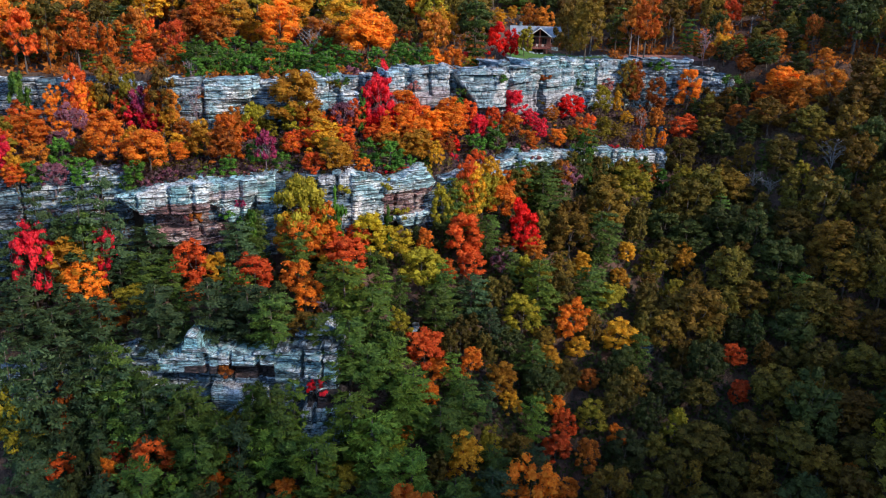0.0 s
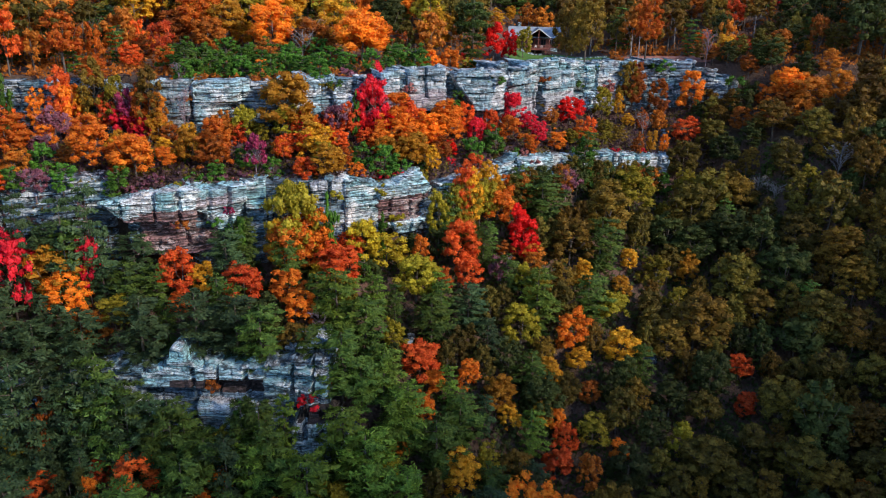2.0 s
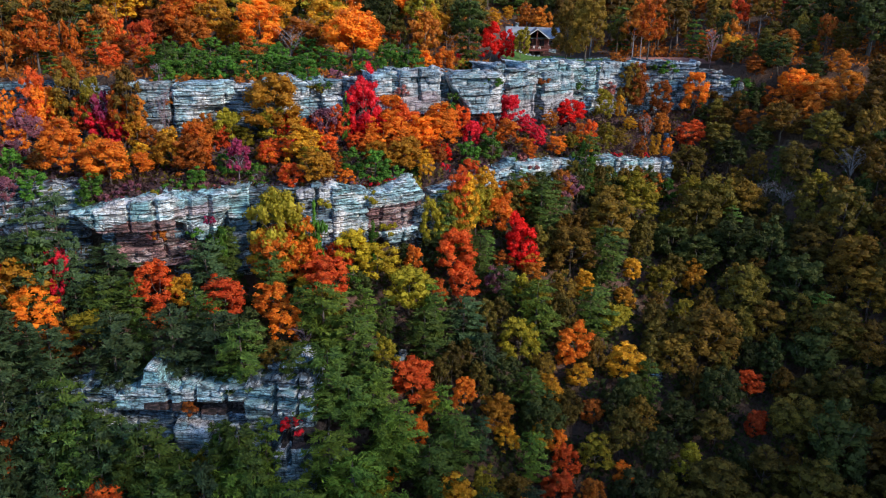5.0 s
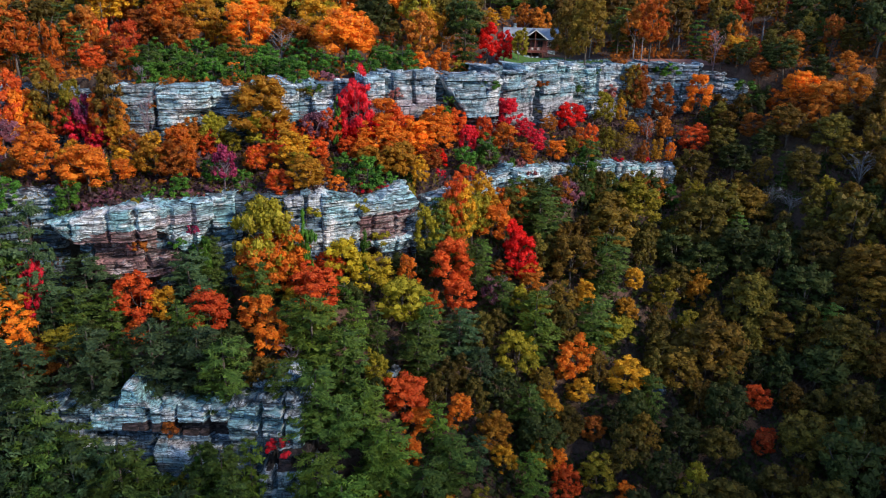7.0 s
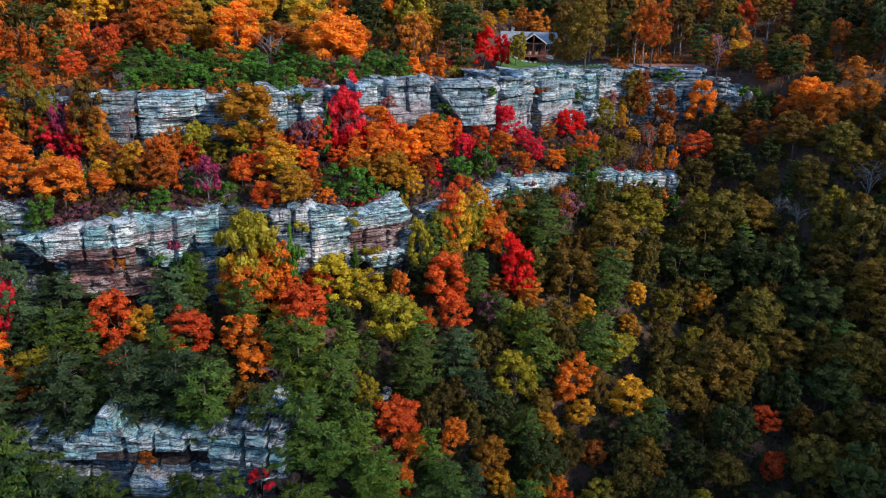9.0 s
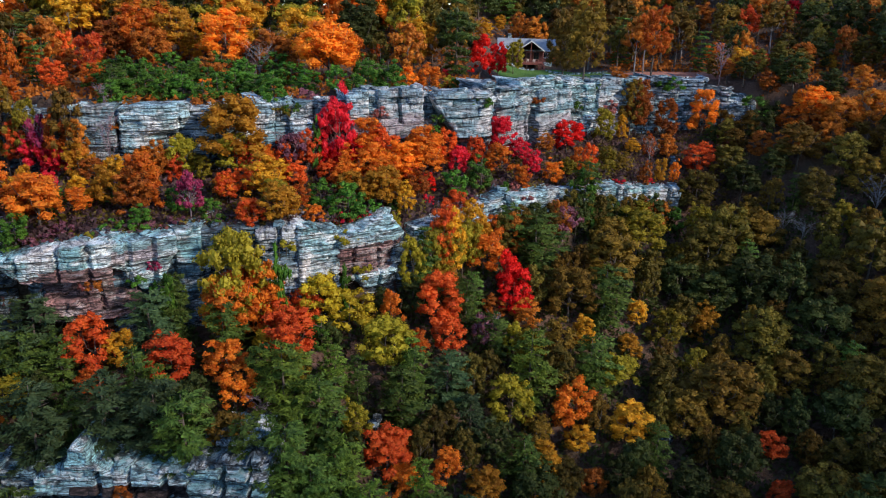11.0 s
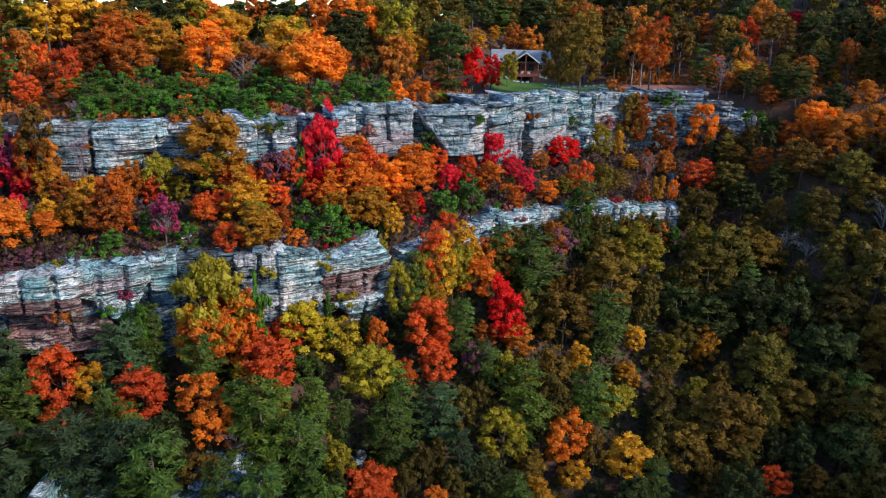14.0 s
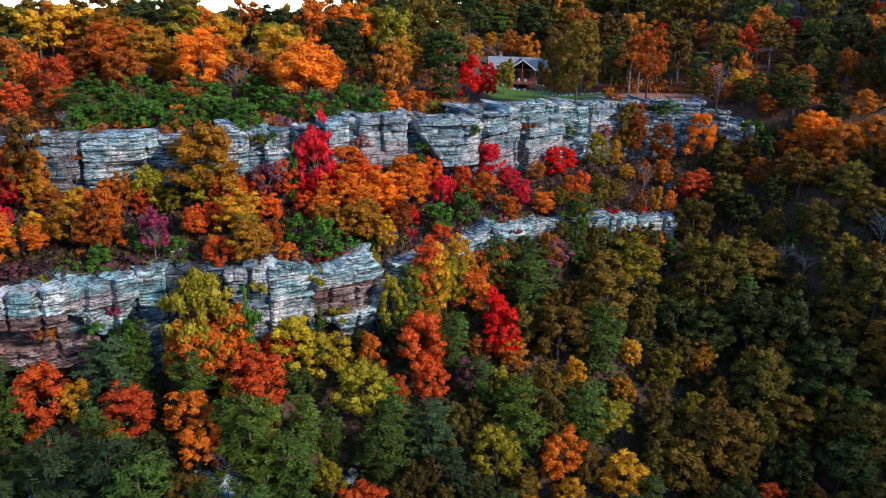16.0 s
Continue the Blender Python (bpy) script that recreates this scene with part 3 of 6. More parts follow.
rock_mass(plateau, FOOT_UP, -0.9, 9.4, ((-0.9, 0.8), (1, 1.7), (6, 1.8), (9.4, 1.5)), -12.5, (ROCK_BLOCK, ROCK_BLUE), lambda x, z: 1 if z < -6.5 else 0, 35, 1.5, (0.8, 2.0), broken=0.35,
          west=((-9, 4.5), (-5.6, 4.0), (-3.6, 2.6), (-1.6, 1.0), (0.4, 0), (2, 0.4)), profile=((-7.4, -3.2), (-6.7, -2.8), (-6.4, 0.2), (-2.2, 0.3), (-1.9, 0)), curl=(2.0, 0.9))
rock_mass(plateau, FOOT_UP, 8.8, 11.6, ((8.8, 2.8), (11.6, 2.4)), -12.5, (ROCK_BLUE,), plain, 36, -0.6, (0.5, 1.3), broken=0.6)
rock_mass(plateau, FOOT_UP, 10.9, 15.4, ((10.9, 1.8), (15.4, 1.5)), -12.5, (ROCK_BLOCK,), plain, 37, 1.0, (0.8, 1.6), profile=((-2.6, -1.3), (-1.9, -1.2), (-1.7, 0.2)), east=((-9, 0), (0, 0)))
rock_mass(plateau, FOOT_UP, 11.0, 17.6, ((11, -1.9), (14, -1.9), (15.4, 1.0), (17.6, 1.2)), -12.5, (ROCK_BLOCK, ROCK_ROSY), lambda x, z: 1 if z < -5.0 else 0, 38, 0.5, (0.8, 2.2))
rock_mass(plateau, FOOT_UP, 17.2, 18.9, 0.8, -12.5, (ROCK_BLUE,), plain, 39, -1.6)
rock_mass(plateau, FOOT_UP, 18.6, 25.8, ((18.6, 0.5), (25.8, 0.1)), -12.5, (ROCK_BLOCK, ROCK_ROSY), lambda x, z: 1 if z < -5.0 else 0, 40, 1.5, (1.6, 2.6), broken=0.2, profile=((-4.9, 0.4), (-4.6, 0.5), (-2.6, 0.4), (-2.3, 0)), blocky=0.6)
rock_mass(plateau, FOOT_UP, 15.5, 29.4, ((15.5, 2.2), (22, 2.5), (29.4, 1.6)), -2.5, (ROCK,), plain, 41, 0.3, (0.4, 0.9), broken=0.9, loose=1.2)
rock_mass(plateau, FOOT_UP, 25.4, 30.2, ((25.4, 0.2), (30.2, 0.0)), -12.5, (ROCK,), plain, 42, 0.4, (0.5, 1.2), broken=1.2, blocky=1.8, loose=1.2)
rock_mass(plateau, FOOT_UP, 29.8, 32.6, ((29.8, 0.6), (32.6, 0.9)), -12.5, (ROCK,), plain, 43, 0.9, (0.5, 1.3), broken=0.8, blocky=1.5)
rock_mass(plateau, FOOT_UP, 32.4, 39.6, ((32.4, 1.0), (39.6, 1.3)), -12.5, (ROCK_BLOCK, ROCK_ROSY), lambda x, z: 1 if z < -4.5 else 0, 44, 0.3, (1.0, 2.6), broken=0.3, blocky=0.7)
rock_mass(plateau, FOOT_UP, 39.4, 44.8, ((39.4, 1.0), (44.8, 1.4)), -12.5, (ROCK_BLOCK,), plain, 45, 0.5, (0.5, 1.4))
rock_mass(plateau, FOOT_UP, 44.6, 51.8, ((44.6, 1.7), (51.8, 1.5)), -12.5, (ROCK_BLOCK, ROCK_BLUE), lambda x, z: 1 if z > -1.2 else 0, 46, 0.9, (0.5, 1.2), broken=0.5)
rock_mass(plateau, FOOT_UP, 51.6, 57.8, ((51.6, 1.0), (57.8, 1.3)), -12.5, (ROCK_BLUE,), plain, 47, 0.0, (0.6, 1.5), broken=0.7)
rock_mass(plateau, FOOT_UP, 57.4, 63.0, ((57.4, 0.2), (63, -0.6)), -12.0, (ROCK_BLUE,), plain, 48, -0.9, (0.6, 1.6), broken=0.9)
rock_mass(plateau, FOOT_UP, 62.6, 68.5, ((62.6, -1.0), (68.5, -3.0)), -12.0, (ROCK_BLUE,), plain, 49, -1.6, (0.6, 1.6), broken=0.9)

# the middle band: a pale slab that overhangs rusty beds, then a prow
middle = tagged(new("middle_cliff"), "overhanging pale sandstone cliff with rusty lower beds", "cliff")
# walls set back behind the slab carry their shade in the rock colour
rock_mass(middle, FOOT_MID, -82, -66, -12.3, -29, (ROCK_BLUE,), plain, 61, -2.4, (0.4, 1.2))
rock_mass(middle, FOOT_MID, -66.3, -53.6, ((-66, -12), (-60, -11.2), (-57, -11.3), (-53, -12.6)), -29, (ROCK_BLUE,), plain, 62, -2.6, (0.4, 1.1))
slab_low = lambda x: table(((-55, -16.4), (-50.5, -17.0), (-47, -15.6), (-40, -15.6), (-38, -19.6)), x)
rock_mass(middle, FOOT_MID, -54.6, -41.2, ((-54.6, -15.0), (-52, -14.5), (-51.6, -14.2), (-49.4, -13.6), (-46.5, -13.3), (-46.2, -12.8), (-41, -12.7)), -17.6, (ROCK, ROCK_RED), lambda x, z: 1 if z < slab_low(x) - 0.4 else 0, 63, 1.2, (0.35, 1.15),
          broken=0.2, dip=0.02, west=((-18, 3.6), (-16.8, 2.2), (-16, 1.0), (-14.4, 0), (-13, 0.6)), blocky=0.7, deep=6.0)
rock_mass(middle, FOOT_MID, -51.6, -38.2, ((-51.6, -15.4), (-38, -15.0)), -23.6, (ROCK_RED, ROCK_BLUE), lambda x, z: 1 if z > -22.6 and x < -50.2 else 0, 64, -0.9, (0.28, 0.75), broken=0.1,
          west=((-24, 1.0), (-20, 0.2), (-16, -1.0)), profile=((-22.8, 0.9), (-20.8, 0.9), (-20.4, -0.4), (-18.2, -0.6), (-16.4, 0)), loose=0, deep=6.0)
rock_mass(middle, FOOT_MID, -41.8, -34.4, ((-41.8, -12.9), (-39.4, -13.3), (-37.2, -13.3), (-34.4, -13.5)), -20.6, (ROCK, ROCK_ROSY), lambda x, z: 1 if z < -14.6 and z > -16.2 and x < -36 else 0, 65, 1.0, (0.5, 1.5), broken=0.35,
          profile=((-20.8, -1.2), (-19.8, -0.2), (-16.9, -0.4), (-16.2, -0.2), (-15.8, 0)), west=((-21, 4.0), (-19, 2.4), (-17.4, 2.0), (-16.2, 0), (-11, 0)), east=((-20, -2.0), (-16, 0), (-12, 0)), blocky=0.7, deep=6.0)
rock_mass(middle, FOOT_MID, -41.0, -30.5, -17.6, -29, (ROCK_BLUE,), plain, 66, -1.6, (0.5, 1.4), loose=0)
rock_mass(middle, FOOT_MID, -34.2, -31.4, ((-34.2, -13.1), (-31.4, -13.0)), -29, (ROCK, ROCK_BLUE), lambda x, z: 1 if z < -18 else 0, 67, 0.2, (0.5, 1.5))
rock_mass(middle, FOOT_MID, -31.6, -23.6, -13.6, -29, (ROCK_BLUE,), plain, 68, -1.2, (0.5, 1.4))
rock_mass(middle, FOOT_MID, -24.2, -18.0, ((-24.2, -14.0), (-21, -13.3), (-18, -13.2)), -29, (ROCK_BLUE, ROCK_ROSY), lambda x, z: 1 if z > -15.2 else 0, 69, -0.5, (0.4, 1.1), broken=0.8)
rock_mass(middle, FOOT_MID, -18.4, -13.2, ((-18.4, -13.3), (-13.2, -14.4)), -29, (ROCK, ROCK_BLUE), lambda x, z: 1 if z < -22 else 0, 70, 0.5, (0.3, 0.8), broken=0.4)
prow = lambda x, z: 0 if z > -17.4 or z < -21.9 else 1
rock_mass(middle, FOOT_MID, -13.4, -3.6, ((-13.4, -15.7), (-10.4, -15.1), (-9.6, -14.2), (-7.6, -13.4), (-5.8, -14.2), (-3.6, -17.0)), -24.4, (ROCK, ROCK_RED), prow, 71, 1.2, (0.3, 0.9), broken=0.4,
          profile=((-24.6, -0.6), (-22.6, 0.3), (-21.9, 0.4), (-21.6, -0.8), (-18.4, -0.7), (-17.8, -0.2), (-17.5, 0.2)), east=((-24.6, -1.4), (-22.4, -0.8), (-21.4, -1.9), (-19.4, -1.4), (-18.6, -0.2), (-16, 0)), west=((-24, 3.5), (-22.5, 1.4), (-21, 0)), blocky=0.8, deep=6.0, curl=(2.6, 1.6))
rock_mass(middle, FOOT_MID, -9.0, -1.6, ((-9, -19), (-1.6, -18)), -29, (ROCK_BLUE,), plain, 72, -2.0, (0.5, 1.4), loose=0)

ledge = tagged(new("ledge_cliff"), "low pale sandstone ledge among the trees", "cliff")
for k, (xa, xb, za, zb, far_out) in enumerate(((-2, 4, -16.6, -15.6, -0.6), (4.2, 9.8, -14.9, -14.6, 0.2), (9.6, 13.2, -15.6, -13.6, -0.5), (13.4, 20.5, -14.3, -14.3, 0.5), (20.3, 28.6, -14.6, -15.2, -0.4), (28.2, 36, -15.2, -15.6, 0.3), (36.2, 41, -16.2, -16.6, 0.6), (41, 48.6, -17.0, -17.6, 0.2))):
    rock_mass(ledge, FOOT_MID, xa, xb, ((xa, za), (xb, zb)), -25, (ROCK_BLOCK if k % 3 else ROCK,), plain, 81 + k, far_out, (0.5, 1.4), broken=0.5)

# the lowest band: broken slabs over brown hollows, their shade put into the colour
lower = tagged(new("lower_cliff"), "broken blue-grey sandstone cliff among pines", "cliff")
hollow = ((-40.6, -1.2), (-38.9, -1.2), (-38.2, -1.6), (-37.2, -1.5), (-36.6, 0))
rock_mass(lower, FOOT_LOW, -78, -55, -37.5, -51, (ROCK_BLUE,), plain, 91, -1.0, (0.4, 1.2))
rock_mass(lower, FOOT_LOW, -55, -44.4, ((-55, -36.4), (-48, -35.0), (-44.4, -34.8)), -51, (ROCK_BLUE,), plain, 92, -0.7, (0.4, 1.2), broken=0.8)
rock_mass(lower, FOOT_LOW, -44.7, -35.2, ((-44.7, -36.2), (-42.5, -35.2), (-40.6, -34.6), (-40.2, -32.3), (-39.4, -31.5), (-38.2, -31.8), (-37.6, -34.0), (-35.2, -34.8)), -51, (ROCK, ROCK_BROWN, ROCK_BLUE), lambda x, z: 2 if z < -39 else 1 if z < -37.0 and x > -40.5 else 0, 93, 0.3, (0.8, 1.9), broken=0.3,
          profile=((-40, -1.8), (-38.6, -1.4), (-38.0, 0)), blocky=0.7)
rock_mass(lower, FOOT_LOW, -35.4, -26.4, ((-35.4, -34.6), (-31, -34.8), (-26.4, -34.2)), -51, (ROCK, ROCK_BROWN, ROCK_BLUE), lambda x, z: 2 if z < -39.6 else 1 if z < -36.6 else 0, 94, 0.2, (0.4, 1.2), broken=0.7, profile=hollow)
rock_mass(lower, FOOT_LOW, -26.6, -17.0, ((-26.6, -34.0), (-22, -32.8), (-17, -33.4)), -40.0, (ROCK, ROCK_BLUE), lambda x, z: 1 if z > -33.9 else 0, 95, 0.5, (0.35, 0.9), broken=0.8, loose=0, blocky=1.6, profile=((-39.6, -1.2), (-39, -0.6), (-36.8, 0.2), (-36.4, -0.8), (-35.6, -0.9), (-35.2, 0)))
rock_mass(lower, FOOT_LOW, -24.0, -18.4, ((-24, -32.8), (-20, -31.8), (-18.4, -32.6)), -36, (ROCK_BLUE,), plain, 96, -3.0, (0.5, 1.2), broken=0.2, loose=0)
rock_mass(lower, FOOT_LOW, -36.4, -31.4, ((-36.4, -40.4), (-31.4, -40.0)), -51, (ROCK_BLOCK, ROCK_BLUE), lambda x, z: 1 if z < -42.6 else 0, 97, 1.8, (1.4, 2.4), broken=0.2, profile=((-43.4, -0.8), (-42.8, -0.6), (-42.5, 0)), blocky=0.6)
rock_mass(lower, FOOT_LOW, -31.4, -22.2, -40.6, -51, (ROCK_BLUE,), plain, 98, -0.8, (0.5, 1.5))
rock_mass(lower, FOOT_LOW, -22.6, -15.8, ((-22.6, -43.6), (-20.8, -40.6), (-15.8, -40.2)), -51, (ROCK_BLOCK, ROCK_BROWN), lambda x, z: 1 if z > -42.4 else 0, 99, 1.4, (0.9, 2.0), broken=0.7, blocky=1.7, profile=((-42.4, 0.3), (-42.0, -0.5)))
rock_mass(lower, FOOT_LOW, -16.4, -13.0, ((-16.4, -42), (-13, -46)), -52, (ROCK_BLUE,), plain, 100, 0.0, (0.6, 1.6))


# ---- trees ----
# kind: (thing's name, shape, leaf colour, words)
KINDS = {
    "crimson": ("maple_tree", "small", "crimson", "maple tree with crimson autumn leaves on the rocky slope"),
    "scarlet": ("maple_tree", "small", "scarlet", "bright scarlet maple tree among the autumn woods"),
    "vermilion": ("maple_tree", "broad", "vermilion", "maple tree with orange-red autumn leaves"),
    "orange": ("gum_tree", "broad", "orange", "gum tree with glowing orange autumn leaves"),
    "gold": ("hickory_tree", "broad", "gold", "hickory tree with golden-yellow autumn leaves"),
    "yellow": ("hickory_tree", "broad", "yellow", "hickory tree with clear yellow autumn leaves"),
    "rust": ("red_oak_tree", "broad", "rust", "oak tree with rusty brown autumn leaves"),
    "yellow_green": ("birch_tree", "broad", "yellow_green", "birch tree with leaves turning from green to yellow"),
    "olive": ("oak_tree", "broad", "olive", "oak tree with dull olive-green leaves"),
    "brown_green": ("chestnut_tree", "broad", "brown_green", "chestnut tree with leaves turning olive brown"),
    "deep_green": ("beech_tree", "broad", "deep_green", "beech tree still in dark green leaf"),
    "pine": ("pine_tree", "pine", "pine", "dark green pine tree with layered boughs"),
    "blue_pine": ("pine_tree", "pine", "blue_pine", "bluish green pine tree with feathery boughs"),
    "light_pine": ("pine_tree", "pine", "light_pine", "light green pine tree with soft feathery boughs"),
    "cedar": ("cedar_tree", "cedar", "cedar", "dense green cedar at the cliff's edge"),
    "magenta": ("dogwood_tree", "shrub", "magenta", "small dogwood tree with magenta leaves"),
    "mauve": ("dogwood_tree", "shrub", "mauve", "thin mauve-leaved tree with bare twigs"),
    "pink_brush": ("sumac_bush", "bush", "pink_brush", "low sumac bush with pinkish red leaves"),
    "red_bush": ("sumac_bush", "bush", "crimson", "low sumac bush with deep red leaves"),
    "green_bush": ("laurel_bush", "bush", "cedar", "low green laurel bush on the rock"),
    "olive_bush": ("laurel_bush", "bush", "yellow_green", "low yellowing green bush on the rock"),
    "mauve_bush": ("blueberry_bush", "bush", "mauve", "low brownish purple brush at the rock's edge"),
    "magenta_bush": ("sumac_bush", "bush", "magenta", "low sumac bush with magenta leaves"),
    "dark_bush": ("juniper_bush", "bush", "brown_green", "dark brownish green juniper on the rock face"),
    "bare": ("bare_tree", "bare", "", "leafless tree with pale grey branches"),
    "grey_bare": ("bare_tree", "bare", "", "leafless tree with thin mauve-grey twigs"),
    "rust_bush": ("blueberry_bush", "bush", "rust", "low rusty brown bush among the rocks"),
}
# shape: crown radius, height, builders of the crown and the trunk
SHAPES = {
    "broad": (5.0, 15.0, lambda s: broad_crown(s, 5.0, 1.2, 15.0, 84, 44, 0.345), lambda s: broad_trunk(s, 15.0, 3.6, 5.0, 0.24)),
    "tall": (3.0, 13.0, lambda s: broad_crown(s, 3.0, 2.6, 13.0, 72, 36, 0.265, 0.25, 0.6), lambda s: broad_trunk(s, 13.0, 6.2, 3.0, 0.16)),
    "wood": (5.0, 15.0, lambda s: broad_crown(s, 5.0, 1.6, 15.0, 68, 30, 0.405, 0.35), lambda s: broad_trunk(s, 15.0, 4.0, 5.0, 0.25)),
    "far": (5.0, 15.0, lambda s: broad_crown(s, 5.0, 3.2, 15.0, 46, 24, 0.52), lambda s: broad_trunk(s, 15.0, 4.6, 5.0, 0.26)),
    "open": (4.0, 14.0, lambda s: broad_crown(s, 4.0, 5.6, 14.0, 58, 34, 0.28, 0.45, 0.6), lambda s: broad_trunk(s, 14.0, 4.6, 4.0, 0.2)),
    "small": (3.0, 9.5, lambda s: broad_crown(s, 3.0, 0.5, 9.5, 68, 36, 0.265, 0.3, 0.55), lambda s: broad_trunk(s, 9.5, 2.0, 3.0, 0.14)),
    "pine": (3.9, 13.0, lambda s: pine_crown(s, 4.1, 1.0, 12.6, 10, 0.232, 0.12, 0.5), lambda s: pine_trunk(s, 12.6, 0.2)),
    "cedar": (2.4, 6.5, lambda s: broad_crown(s, 2.4, 0.1, 6.5, 46, 42, 0.2, 0.35, 0.7), lambda s: pine_trunk(s, 6.2, 0.13)),
    "shrub": (2.2, 6.0, lambda s: broad_crown(s, 2.2, 1.2, 6.0, 40, 24, 0.24, 0.3), lambda s: twigs(s, 5.8, 2.0, 0.12)),
    "bare": (2.6, 8.5, None, lambda s: twigs(s, 8.5, 2.6, 0.11, 0.2, 13, 10)),
    "bush": (1.3, 1.7, lambda s: broad_crown(s, 1.3, 0.1, 1.7, 14, 22, 0.22, 0.3, 0.7), lambda s: twigs(s, 1.5, 1.1, 0.05, 0.1, 6, 2)),
}
PROTO = {}


def prototype(kind, shape, variant):
    """The first tree of a kind and variant stands where it is asked for; the others are copies."""
    name, _, colour, words = KINDS[kind]
    radius, height, crown, trunk = SHAPES[shape]
    seed = 100 * list(KINDS).index(kind) + variant
    thing = tagged(new(name), words, "bush" if shape == "bush" else "tree", "trees and bushes of the hillside")
    v, f = trunk(seed)
    bark = MAUVE_BARK if shape == "shrub" or kind == "grey_bare" else PALE_BARK if shape in ("bare", "open") else BARK
    part_mesh("trunk", mesh_from("trunk", v, f, bark, True), thing)
    if crown is None:
        return thing
    v, f = crown(seed)
    part_mesh("crown", mesh_from("crown", v.tolist(), f.tolist(), LEAVES[colour]), thing)
    return thing


GROWN = []


def plant(kind, x, y, radius, height=None, far=None, foot=None):
    """A tree of that kind with its foot on the ground at x, y, and that crown radius and height."""
    shape = KINDS[kind][1]
    if shape in ("broad", "small"):
        shape = far if far else "tall" if height and height > 4.4 * radius else "small" if radius < 3.6 else "broad"
    r0, h0 = SHAPES[shape][:2]
    variant = (len(GROWN) * 7 + 3) % 4
    sx = radius / r0
    sz = (height or h0 * (0.35 + 0.65 * sx)) / h0
    m = pose(x, y, (float(ground(x, y)) if foot is None else foot) - 0.25, 0, 0, (len(GROWN) * 137.5) % 360) @ Matrix.Diagonal((sx, sx, sz, 1))
    key = (kind, shape, variant)
    if key not in PROTO:
        PROTO[key] = prototype(kind, shape, variant)
        PROTO[key].matrix_basis = m
    else:
        old = PROTO[key]
        made = copy_thing(old, pose(0, 0, 0))
        made.matrix_basis = m
    GROWN.append((x, y, radius, sz * h0))


def plant_at(kind, x, y, foot, radius):
    plant(kind, x, y, radius, foot=foot)


# trees told apart: x, y, crown radius, height
for spot in [
    (-78.5, 203.4, 5.3, 12.2), (-64.8, 187.6, 4.3, 9.9), (-56.5, 184.3, 4.2, 9.7), (-32.9, 202.0, 3.5, 8.1), (-39.8, 169.5, 2.9, 6.6), (-66.4, 171.1, 2.9, 6.7),
    (-53.8, 145.9, 1.8, 10.5), (24.6, 260.9, 2.7, 6.4), (68.9, 251.3, 3.7, 8.7), (42.7, 199.7, 3.2, 13.3),
    (48.4, 198.9, 2.9, 10.2), (48.5, 193.6, 2.0, 6.7), (82.1, 191.5, 4.2, 9.7), (88.0, 191.7, 3.9, 9.1), (67.2, 190.5, 2.8, 6.5), (-83.8, 142.4, 2.1, 4.9),
    (-64.2, 131.2, 2.2, 5.1), (-43.0, 147.6, 2.3, 7.0), (-52.0, 144.2, 2.1, 4.9), (-54.1, 112.0, 2.7, 6.3), (10.6, 144.3, 1.9, 4.5),
]:
    plant("rust", *spot)
for spot in [
    (15.6, 143.8, 2.5, 5.8), (25.3, 124.6, 2.1, 4.9), (2.0, 107.5, 2.0, 4.7), (-58.1, 101.2, 2.1, 15.2), (-41.4, 134.5, 3.0, 7.8), (71.6, 188.2, 3.3, 7.7),
    (79.4, 186.6, 3.3, 7.6), (77.8, 193.6, 3.1, 7.3), (71.0, 202.2, 2.4, 5.5), (88.8, 198.6, 2.9, 6.7), (-69.9, 125.2, 2.3, 5.4), (-2.4, 156.0, 2.3, 5.3),
    (20.8, 179.0, 1.9, 4.5), (-4.0, 164.8, 1.9, 4.7), (-32.2, 185.3, 4.4, 10.3),
]:
    plant("rust", *spot)
for spot in [
    (-81.0, 203.3, 3.5, 8.2), (-65.9, 163.1, 2.5, 5.8), (60.4, 254.3, 3.0, 8.8), (113.6, 251.6, 3.3, 7.7), (74.4, 219.3, 2.3, 5.2),
    (54.3, 189.1, 3.3, 7.6), (-82.1, 143.9, 2.4, 8.2), (-25.5, 136.5, 2.1, 4.9), (-21.8, 150.2, 2.3, 5.4), (-8.3, 162.8, 2.9, 7.0), (1.8, 166.7, 2.4, 7.5),
    (6.9, 168.5, 2.1, 6.9), (-69.0, 117.2, 1.8, 4.1), (-17.2, 155.4, 2.0, 4.6), (-28.9, 145.7, 1.9, 4.5), (-43.3, 120.7, 3.5, 9.0), (-33.0, 120.7, 3.8, 8.3),
    (-17.4, 132.8, 2.4, 6.3), (-18.5, 126.7, 3.7, 8.1), (1.6, 139.9, 3.9, 10.6), (3.4, 136.6, 3.0, 7.6), (2.1, 146.9, 2.2, 15.0), (-4.1, 118.3, 3.6, 7.8), (20.5, 116.6, 2.3, 5.4),
]:
    plant("vermilion", *spot)
